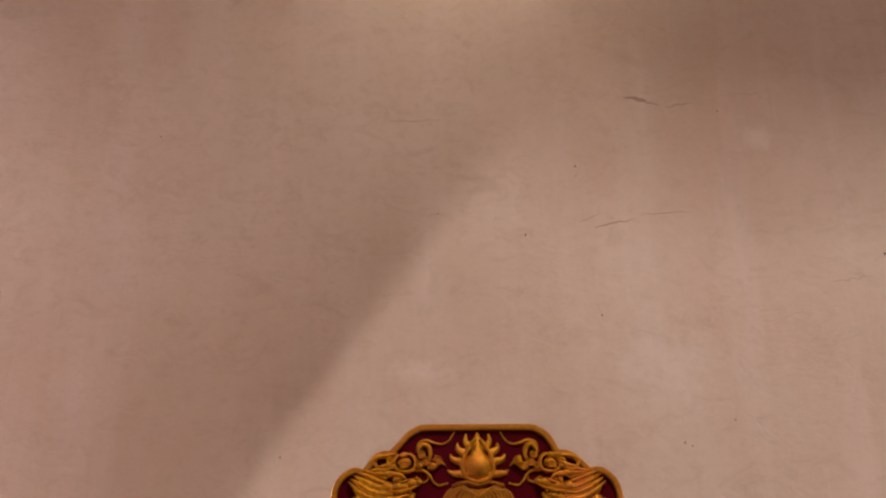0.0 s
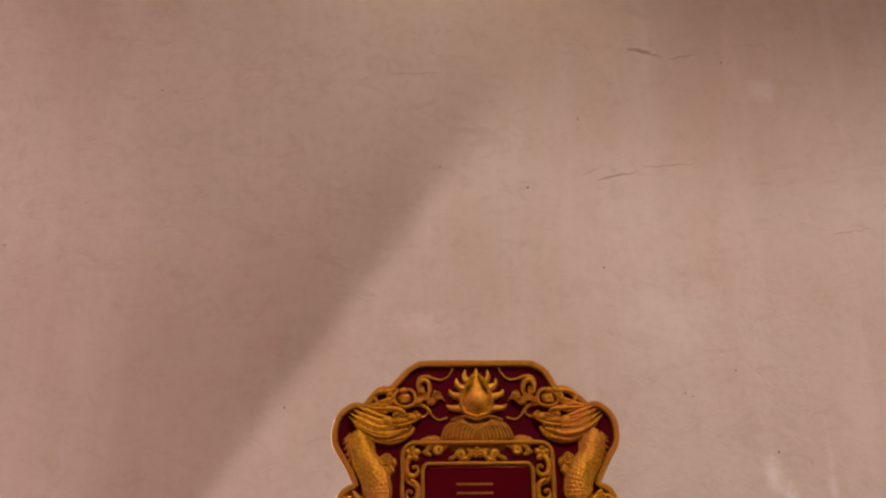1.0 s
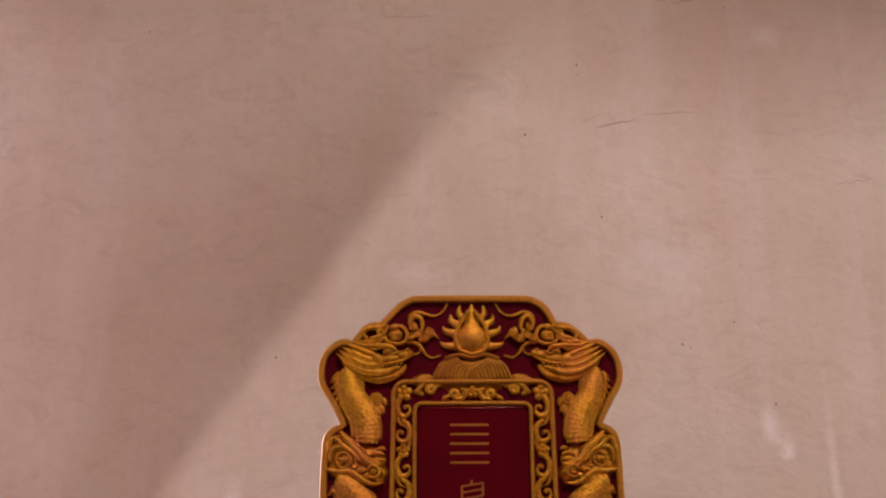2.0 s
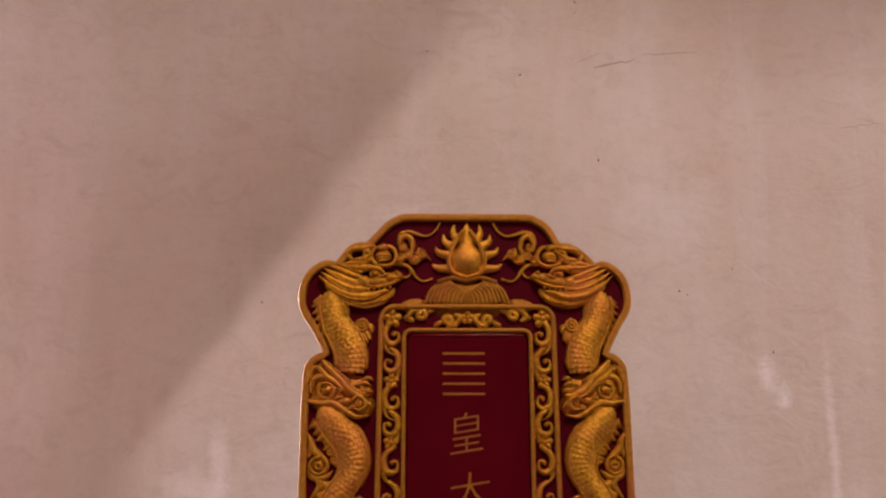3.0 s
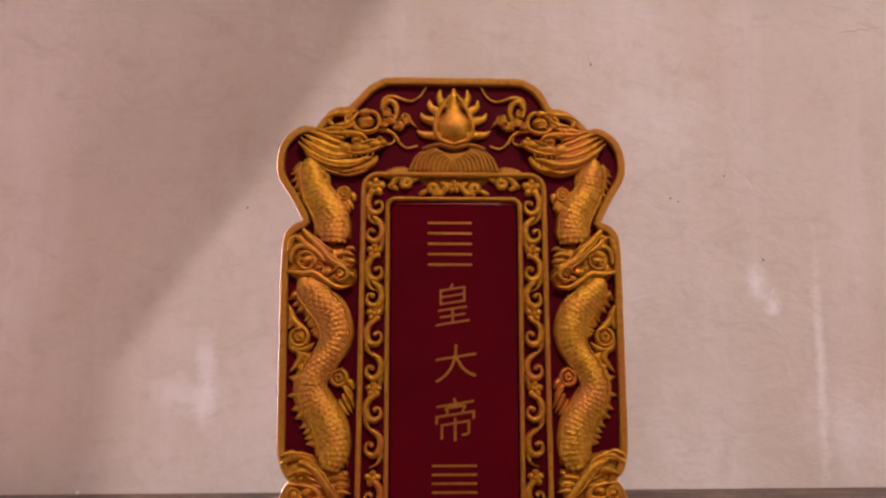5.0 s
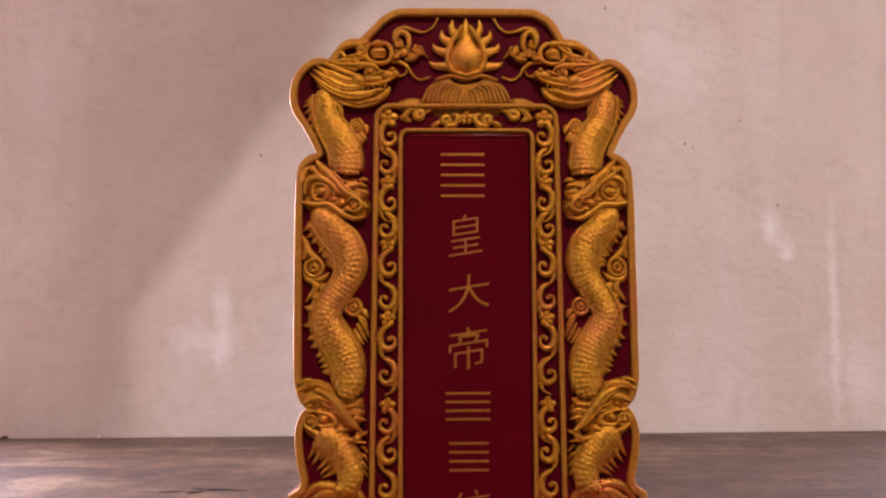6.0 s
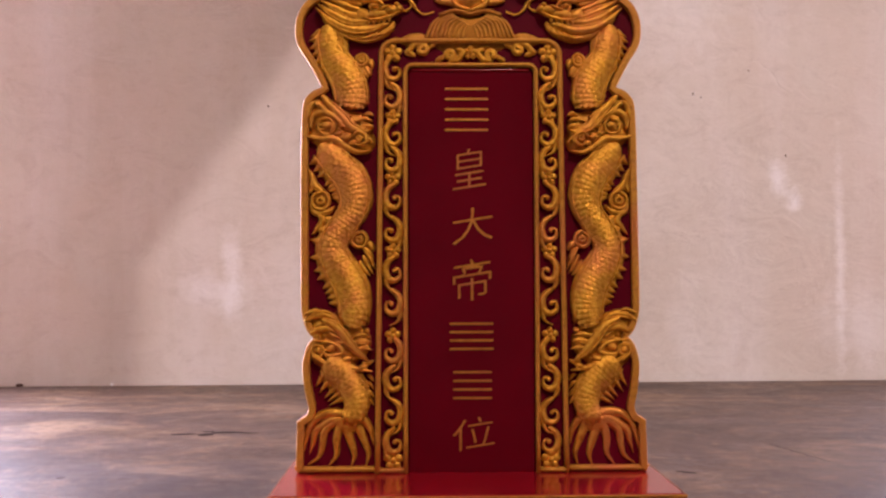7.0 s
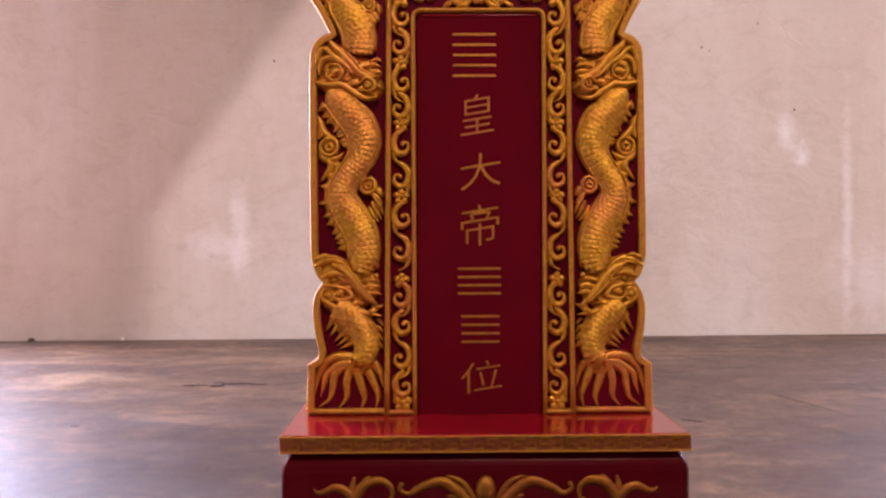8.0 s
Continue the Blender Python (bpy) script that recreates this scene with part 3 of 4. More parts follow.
def gold_sign(text, v0, v1, width, shift=0.0):
    """One gilt character of the inscription, fitted to its height and width."""
    font = bpy.data.curves.new("character", "FONT")
    font.body, font.size, font.align_x, font.extrude, font.resolution_u = text, 1.0, "LEFT", 0.02, 3
    font.offset = -0.011
    ob = bpy.data.objects.new("character", font)
    scene.collection.objects.link(ob)
    me = bpy.data.meshes.new_from_object(ob.evaluated_get(bpy.context.evaluated_depsgraph_get()))
    bpy.data.objects.remove(ob)
    xs, ys = [q.co.x for q in me.vertices], [q.co.y for q in me.vertices]
    cx, cy = (min(xs) + max(xs)) / 2, (min(ys) + max(ys)) / 2
    sx, sy = width / max(1e-6, max(xs) - min(xs)), (v1 - v0) / max(1e-6, max(ys) - min(ys))
    lean = 0.16
    for q in me.vertices:
        x, y, z = q.co
        u, v = (x - cx) * sx, (y - cy) * sy
        q.co = (u + shift, -(INK + (0.0004 if z > 0 else -0.0004)), v + lean * u + (v0 + v1) / 2)
    me.materials.clear()
    me.materials.append(GOLD_TEXT)
    part_ob = new("character", me)
    part_ob.parent = tablet
    return tagged(part_ob, "gilt brush-written character")


gold_sign("\u7687", 0.1405, 0.1600, 0.0165, -0.0008)
gold_sign("\u5927", 0.1135, 0.1305, 0.0200, 0.0008)
gold_sign("\u5e1d", 0.0845, 0.1050, 0.0190, 0.0004)
gold_sign("\u4f4d", 0.0115, 0.0265, 0.0205, 0.0008)


def name_bars(v0, v1, width, shift, rows):
    """Plain gilt bars in the room of one written sign."""
    for i in range(rows):
        bm = bmesh.new()
        v = v0 + (v1 - v0) * (i + 0.5) / rows
        box(bm, shift - width / 2, shift + width / 2, -(INK + 0.0004), -(INK - 0.0004), v - 0.00055, v + 0.00055)
        part("inscription_bar", bm, GOLD_TEXT, tablet, "short gilt bar of an inscription", False)


name_bars(0.1668, 0.1925, 0.0215, -0.0020, 5)
name_bars(0.0585, 0.0750, 0.0215, 0.0000, 4)
name_bars(0.0342, 0.0512, 0.0190, 0.0004, 4)

# ---- frieze of scrolls and blossoms between the two frames
bm = bmesh.new()
for i in range(5):
    a = radians(90 + 72 * i)
    blob(bm, 0.0021 * math.cos(a), 0.0021 * math.sin(a), 0.0017, 0.0015, 0.0014, 0, math.degrees(a), 4)
blob(bm, 0, 0, 0.0012, 0.0012, 0.0018, 0.0006, 0, 4)
BLOSSOM = finish("blossom", bm, GOLD)
LIFT = FIELD + 0.0022


def blossom(u, v, size=1.0):
    ob = new("blossom", BLOSSOM)
    ob.parent, ob.location, ob.scale = tablet, (u, -LIFT, v), (size, 1, size)


def scroll(u, v, h):
    """A hooked scroll: the stem comes down one flank of the strip, turns under and ends in a bead. h: the side of the bead."""
    bm = bmesh.new()
    path = spline([(u + h * 0.0012, v + 0.0082), (u - h * 0.0022, v + 0.0058), (u - h * 0.0038, v + 0.0020), (u - h * 0.0026, v - 0.0024), (u + h * 0.0006, v - 0.0038),
                   (u + h * 0.0034, v - 0.0018), (u + h * 0.0032, v + 0.0014), (u + h * 0.0010, v + 0.0022)], 5)
    sweep(bm, path, lambda s: 0.0008 + 0.0011 * math.sin(math.pi * min(1.0, 0.1 + s * 1.1)), 0.0017, LIFT, 8)
    blob(bm, u + h * 0.0008, v + 0.0012, 0.0013, 0.0013, 0.0017, LIFT + 0.0003, 0, 5)
    sweep(bm, spline([(u - h * 0.0028, v - 0.0014), (u - h * 0.0036, v - 0.0044), (u - h * 0.0020, v - 0.0078), (u + h * 0.0016, v - 0.0096)], 5), taper(0.0017, 0.25), 0.0015, LIFT - 0.0002, 7)
    part("scroll", bm, GOLD, tablet)


def leaflet(u, v, turn, size=0.0026):
    bm = bmesh.new()
    blob(bm, u, v, size, size * 0.46, 0.0015, LIFT - 0.0004, turn, 5)
    part("leaflet", bm, GOLD, tablet)


STRIP = ((0.1985, 1), (0.1845, -1), (0.1658, 1), (0.1528, -1), (0.1342, 1), (0.1180, -1), (0.0982, 1), (0.0818, -1), (0.0585, -1), (0.0445, 1), (0.0280, -1), (0.0138, 1))
for s in (-1, 1):
    for v in (0.2078, 0.1758, 0.1452, 0.1090, 0.0672, 0.0062):
        blossom(s * 0.0388, v, 1.4 if v in (0.2078, 0.0062) else 1.15)
    for v, side in STRIP:
        scroll(s * 0.0388, v, s * -side)
    for u, v, side in ((0.0240, 0.2098, 1), (0.0105, 0.2070, -1)):
        bm = bmesh.new()
        path = spline([(s * (u + side * 0.0075), v - 0.0018 * side), (s * (u + side * 0.0040), v + 0.0024 * side), (s * (u + side * 0.001), v + 0.0026 * side)], 6)[:-1]
        path += spiral(s * u, v, 0.0026, 0.0009, math.pi / 2 * side, 1.1 * s * side, 20)
        sweep(bm, path, 0.0016, 0.0016, LIFT, 8)
        part("scroll", bm, GOLD, tablet)
        leaflet(s * (u + side * 0.0062), v - 0.0020 * side, 20 * s, 0.0034)
        leaflet(s * (u - side * 0.0046), v + 0.0018 * side, -30 * s, 0.0030)
blossom(0.0, 0.2082, 1.0)

# ---- flaming pearl over its mound
FLAMES = ((0.0, 0.0118, 0.0, 0.0190), (0.0046, 0.0098, 0.0066, 0.0182), (0.0078, 0.0062, 0.0121, 0.0128), (0.0092, 0.0012, 0.0166, 0.0060), (0.0078, -0.0058, 0.0184, -0.0032))
for bu, bv, tu, tv in FLAMES:
    for s in ((1,) if bu == 0 else (-1, 1)):
        c = Vector((0, 0.2400))
        p0, p1 = c + Vector((s * bu, bv)), c + Vector((s * tu, tv))
        pm = p0 * 0.45 + p1 * 0.55 + Vector((s * 0.0014, -0.0010)) * (1 if bu else 0)
        bm = bmesh.new()
        sweep(bm, spline([p0 - (pm - p0) * 0.3, p0, pm, p1], 6), lambda q: 0.0036 * (1 - q) ** 0.75 + 0.0002, lambda q: 0.0020 * (1 - q) + 0.0004, FIELD + 0.0015, 8)
        part("flame_tongue", bm, GOLD, tablet, "gilt carved flame")
for s in (-1, 1):
    bm = bmesh.new()
    sweep(bm, spline([(s * 0.0015, 0.2545), (s * 0.0062, 0.2480), (s * 0.0092, 0.2400), (s * 0.0075, 0.2325), (s * 0.0, 0.2292)], 7), 0.0013, 0.0020, FIELD + 0.0026, 8)
    part("flame_collar", bm, GOLD, tablet)
bm = bmesh.new()
blob(bm, 0, 0.2386, 0.0092, 0.0088, 0.0046, FIELD + 0.001, 0, 10)
sweep(bm, spline([(0, 0.2390), (0, 0.2460), (0, 0.2540)], 6), lambda q: 0.0086 * (1 - q) ** 0.8 + 0.0003, lambda q: 0.0046 * (1 - 0.6 * q), FIELD + 0.001, 12)
part("pearl", bm, GOLD, tablet, "smooth gilt pearl")
for s in (-1, 1):
    for i in range(9):
        r = 0.0030 + 0.0024 * i
        pts = [(s * (0.0008 + r * 0.95), 0.2158), (s * (0.0006 + r * 0.78), 0.2158 + 0.42 * min(r, 0.014) + 0.0020), (s * (r * 0.45), 0.2190 + 0.0092 * min(1.0, 0.35 + i / 11))]
        bm = bmesh.new()
        sweep(bm, spline(pts, 6), 0.0010, 0.0022 + 0.0002 * (i % 2), FIELD + 0.0010, 6)
        part("mound_ridge", bm, GOLD_RIM, tablet)
    bm = bmesh.new()
    blob(bm, s * 0.0285, 0.2150, 0.0075, 0.0035, 0.0020, FIELD, 12 * -s, 5)
    part("mound_flank", bm, GOLD_RIM, tablet)
# grooves are darkened in the colour: darker gold under lighter ridges
bm = bmesh.new()
blob(bm, 0, 0.2168, 0.0225, 0.0112, 0.0024, FIELD, 0, 10)
sweep(bm, spline([(-0.0155, 0.2268), (-0.0075, 0.2292), (0, 0.2276), (0.0075, 0.2292), (0.0155, 0.2268)], 6), 0.0014, 0.0018, FIELD + 0.0022, 7)
part("mound", bm, GOLD_DARK, tablet, "gilt mound cut with curved grooves")


# ---- dragons
def resample(path, step):
    out, carry = [path[0]], 0.0
    for a, b in zip(path, path[1:]):
        d = (b - a).length
        while carry + d >= step and d > 1e-9:
            a = a + (b - a) * ((step - carry) / d)
            out.append(a.copy())
            d, carry = (b - a).length, 0.0
        carry += d
    return out


def scaled_body(bm, pts, width, depth, lift):
    """A winding body with overlapping scales. width(s): half width along it."""
    path = resample(spline(pts, 12), 0.0011)
    full = width
    width = lambda s: full(s) * math.sqrt(max(0.02, 1 - max(0.0, (s - 0.90) / 0.10, (0.07 - s) / 0.07) ** 2))
    sweep(bm, path, lambda s: width(s), lambda s: depth * (0.55 + 0.45 * width(s) / 0.0090), lift, 18)
    n = len(path)
    for row, i in enumerate(range(1, n - 1, 2)):
        s = i / (n - 1)
        p, q = path[i], path[min(n - 1, i + 1)]
        t = (q - path[i - 1]).normalized()
        side = Vector((-t.y, t.x))
        w, d = width(s), depth * (0.55 + 0.45 * width(s) / 0.0090)
        count = max(5, round(w / 0.00120))
        for k in range(count):
            f = (k + 0.5 + (0.5 if row % 2 else 0.0)) / (count + 0.5)
            a = math.pi * (0.08 + 0.84 * f)
            def at(ang, along, rise):
                g = p + t * along + side * ((w + rise) * math.cos(ang))
                return bm.verts.new((g.x, -(lift + (d + rise) * math.sin(ang)), g.y))
            h = 0.42 * math.pi * 0.84 / count
            v0, v1 = at(a - h, -0.0007, -0.0001), at(a + h, -0.0007, -0.0001)
            v2, v3, v4 = at(a - h * 0.95, 0.0010, 0.00036), at(a, 0.0019, 0.00058), at(a + h * 0.95, 0.0010, 0.00036)
            v5 = at(a, 0.0007, 0.00074)
            for tri in ((v0, v5, v1), (v1, v5, v4), (v4, v5, v3), (v3, v5, v2), (v2, v5, v0)):
                bm.faces.new(tri)
    return path


def ridge(bm, path, s, width, lift, first=0.0, last=1.0, sign=1):
    """A raised cord down one flank."""
    n = len(path)
    pts = []
    for i in range(int(first * n), max(int(last * n), 3)):
        t = (path[min(n - 1, i + 1)] - path[max(0, i - 1)]).normalized()
        pts.append(path[i] + Vector((-t.y, t.x)) * sign * width(i / n) * 0.86)
    if len(pts) > 3:
        sweep(bm, pts, 0.0007, 0.0011, lift, 6)


def fins(bm, path, width, sign, first, last, count, length, sweepback=0.35, reach=0.0815, web_width=0.0017, fat=0.75):
    """Pointed fins in a saw-toothed row along one flank, on a low web."""
    n = len(path)
    web = []
    for k in range(count):
        f = first + (last - first) * (k + 0.5) / count
        i = min(n - 2, max(1, int(f * n)))
        t = (path[i + 1] - path[i - 1]).normalized()
        out = Vector((-t.y, t.x)) * sign
        p = path[i] + out * width(f) * 0.82
        web.append(p + out * 0.0009)
        size = min(length, max(0.0012, reach - abs(p.x))) if abs(p.x) > 0.06 else length
        tip = p + out * size - t * length * sweepback
        base = fat * (last - first) * n * 0.0011 / count
        sweep(bm, [p, p + (tip - p) * 0.33, p + (tip - p) * 0.67, tip], lambda q: base * (1 - q) + 0.0001, lambda q: 0.0015 * (1 - q) + 0.0006, FIELD + 0.0012, 6)
    if len(web) > 2:
        sweep(bm, spline(web, 4), leafy(web_width), 0.0014, FIELD + 0.0010, 6)


def strand(bm, pts, s, w, d=0.0016, lift=None, tip=0.12):
    sweep(bm, spline([(s * u, v) for u, v in pts], 7), taper(w, tip), taper(d, 0.3), FIELD + 0.0022 if lift is None else lift, 8)


def band(bm, pts, s, w, d=0.0020, lift=0.0020):
    """A carved band, full along its length and pointed at both ends."""
    sweep(bm, spline([(s * u, v) for u, v in pts], 7), leafy(w), d, FIELD + lift, 8)


def groove_band(bm, pts, s, w, d, lift):
    """A broad lock of hair or vapour: a full band with a raised cord along each edge."""
    band(bm, pts, s, w, d, lift)
    path = spline([(s * u, v) for u, v in pts], 7)
    n = len(path)
    for sign in (-1, 1):
        edge = []
        for i in range(2, n - 1):
            t = (path[i + 1] - path[i - 1]).normalized()
            edge.append(path[i] + Vector((-t.y, t.x)) * sign * leafy(w)(i / (n - 1)) * 0.72)
        if sign > 0:
            sweep(bm, edge, leafy(0.0007), 0.0009, FIELD + lift + d * 0.66, 6)


def widths(*halves):
    """Half width along a body, from even steps of it."""
    def at(q):
        f = min(0.9999, max(0.0, q)) * (len(halves) - 1)
        i = int(f)
        return halves[i] + (halves[i + 1] - halves[i]) * (f - i)
    return at


def dragon_head(s):
    bm = bmesh.new()
    # jaw and the locks of the mane, combed back from the cheek to points under the rim
    groove_band(bm, ((0.0379, 0.2235), (0.0407, 0.2199), (0.0462, 0.2168), (0.0536, 0.2156), (0.0629, 0.2179), (0.0699, 0.2221), (0.0738, 0.2250)), s, 0.0026, 0.0026, 0.0012)
    groove_band(bm, ((0.0425, 0.2222), (0.0509, 0.2194), (0.0602, 0.2198), (0.0690, 0.2236), (0.0769, 0.2300)), s, 0.0026, 0.0026, 0.0030)
    groove_band(bm, ((0.0490, 0.2236), (0.0592, 0.2232), (0.0672, 0.2264), (0.0757, 0.2318)), s, 0.0024, 0.0024, 0.0034)
    groove_band(bm, ((0.0517, 0.2256), (0.0602, 0.2272), (0.0667, 0.2300), (0.0742, 0.2338)), s, 0.0022, 0.0024, 0.0028)
    band(bm, ((0.0540, 0.2290), (0.0602, 0.2308), (0.0658, 0.2332), (0.0712, 0.2350)), s, 0.0019, 0.0022, 0.0030)
    band(bm, ((0.0540, 0.2318), (0.0590, 0.2330), (0.0640, 0.2352), (0.0680, 0.2362)), s, 0.0016, 0.0020, 0.0028)
    # beard under the jaw
    for k in range(4):
        band(bm, ((0.0400 + 0.0030 * k, 0.2196 - 0.0008 * k), (0.0420 + 0.0032 * k, 0.2176 - 0.0008 * k), (0.0462 + 0.0036 * k, 0.2162 - 0.0003 * k)), s, 0.0009, 0.0014, 0.0034)
    # muzzle, nose, cheek and brow
    blob(bm, s * 0.0462, 0.2270, 0.0072, 0.0030, 0.0046, FIELD + 0.0020, s * -6)
    blob(bm, s * 0.0392, 0.2290, 0.0046, 0.0029, 0.0046, FIELD + 0.0024, s * -10)
    blob(bm, s * 0.0357, 0.2298, 0.0024, 0.0023, 0.0036, FIELD + 0.0030)
    blob(bm, s * 0.0366, 0.2316, 0.0014, 0.0011, 0.0020, FIELD + 0.0054, 0, 5)
    blob(bm, s * 0.0535, 0.2268, 0.0048, 0.0036, 0.0040, FIELD + 0.0022, s * 16)
    blob(bm, s * 0.0478, 0.2308, 0.0019, 0.0015, 0.0024, FIELD + 0.0052, 0, 5)
    sweep(bm, spiral(s * 0.0478, 0.2308, 0.0025, 0.0022, 0.4, 1.0 * s, 18), 0.0006, 0.0010, FIELD + 0.0048, 6)
    band(bm, ((0.0430, 0.2312), (0.0458, 0.2334), (0.0502, 0.2338), (0.0540, 0.2318)), s, 0.0014, 0.0020, 0.0048)
    band(bm, ((0.0352, 0.2278), (0.0400, 0.2256), (0.0470, 0.2240), (0.0540, 0.2246)), s, 0.0010, 0.0016, 0.0050)
    band(bm, ((0.0400, 0.2310), (0.0432, 0.2298), (0.0462, 0.2284)), s, 0.0009, 0.0014, 0.0058)
    band(bm, ((0.0404, 0.2224), (0.0470, 0.2206), (0.0545, 0.2204), (0.0600, 0.2216)), s, 0.0018, 0.0022, 0.0030)
    for k in range(5):
        blob(bm, s * (0.0402 + 0.0027 * k), 0.2240 - 0.0004 * k, 0.0009, 0.0011, 0.0014, FIELD + 0.0046, 0, 4)
    # ringed crest over the brow with its bosses
    ring = spline([(s * u, v) for u, v in ((0.0472, 0.2456), (0.0500, 0.2417), (0.0481, 0.2369), (0.0425, 0.2355), (0.0379, 0.2375), (0.0372, 0.2424), (0.0404, 0.2456), (0.0452, 0.2446))], 6)
    sweep(bm, ring, 0.0012, 0.0018, FIELD + 0.0026, 7)
    blob(bm, s * 0.0438, 0.2408, 0.0046, 0.0036, 0.0030, FIELD + 0.0014, 0)
    blob(bm, s * 0.0442, 0.2452, 0.0030, 0.0019, 0.0026, FIELD + 0.0034, s * -10, 5)
    for k in range(3):
        band(bm, ((0.0470, 0.2398 - 0.0014 * k), (0.0440, 0.2412 - 0.0015 * k), (0.0404, 0.2404 - 0.0013 * k)), s, 0.0008, 0.0012, 0.0044)
    # horn and locks behind it, with gaps down to the ground between them
    band(bm, ((0.0480, 0.2462), (0.0550, 0.2450), (0.0603, 0.2442), (0.0646, 0.2412)), s, 0.0017, 0.0020, 0.0022)
    band(bm, ((0.0492, 0.2424), (0.0520, 0.2402), (0.0558, 0.2388), (0.0598, 0.2386)), s, 0.0016, 0.0022, 0.0032)
    band(bm, ((0.0490, 0.2388), (0.0547, 0.2374), (0.0600, 0.2368), (0.0664, 0.2358)), s, 0.0020, 0.0022, 0.0026)
    band(bm, ((0.0594, 0.2376), (0.0612, 0.2400), (0.0630, 0.2420)), s, 0.0012, 0.0018, 0.0024)
    band(bm, ((0.0485, 0.2352), (0.0556, 0.2344), (0.0636, 0.2346)), s, 0.0017, 0.0022, 0.0034)
    for u, v, r in ((0.0520, 0.2425, 0.0019), (0.0556, 0.2362, 0.0017), (0.0528, 0.2388, 0.0015)):
        blob(bm, s * u, v, r, r * 0.8, 0.0022, FIELD + 0.0036, 0, 5)
        sweep(bm, spiral(s * u, v, r * 1.3, r * 0.9, 0.6, 1.0 * s, 16), 0.0005, 0.0010, FIELD + 0.0040, 6)
    # cloud before the brow: bosses, a hooked crest and a pointed bud
    for u, v, ru, rv in ((0.0337, 0.2452, 0.0026, 0.0022), (0.0313, 0.2412, 0.0030, 0.0024), (0.0350, 0.2394, 0.0024, 0.0020), (0.0270, 0.2394, 0.0030, 0.0022), (0.0240, 0.2416, 0.0028, 0.0026)):
        blob(bm, s * u, v, ru, rv, 0.0028, FIELD + 0.0014, 0, 6)
        sweep(bm, spiral(s * u, v, ru * 0.95, ru * 0.35, 2.0, 1.1 * s, 16), 0.0005, 0.0009, FIELD + 0.0038, 6)
    band(bm, ((0.0304, 0.2403), (0.0285, 0.2450), (0.0292, 0.2500), (0.0326, 0.2516), (0.0353, 0.2478), (0.0348, 0.2427)), s, 0.0016, 0.0020, 0.0018)
    strand(bm, ((0.0262, 0.2437), (0.0228, 0.2420), (0.0186, 0.2386)), s, 0.0022, 0.0020, FIELD + 0.0014)
    strand(bm, ((0.0300, 0.2382), (0.0268, 0.2372), (0.0236, 0.2388)), s, 0.0013, 0.0016, FIELD + 0.0020)
    # whiskers
    strand(bm, ((0.0356, 0.2470), (0.0348, 0.2523), (0.0304, 0.2540), (0.0257, 0.2526), (0.0210, 0.2519), (0.0168, 0.2543), (0.0138, 0.2592)), s, 0.0013, 0.0014, FIELD + 0.0014, 0.4)
    strand(bm, ((0.0374, 0.2368), (0.0323, 0.2362), (0.0290, 0.2337), (0.0267, 0.2299), (0.0230, 0.2277), (0.0180, 0.2290)), s, 0.0012, 0.0014, FIELD + 0.0014, 0.45)
    strand(bm, ((0.0365, 0.2303), (0.0323, 0.2296), (0.0297, 0.2313), (0.0299, 0.2340)), s, 0.0008, 0.0012, FIELD + 0.0012, 0.5)
    return bm


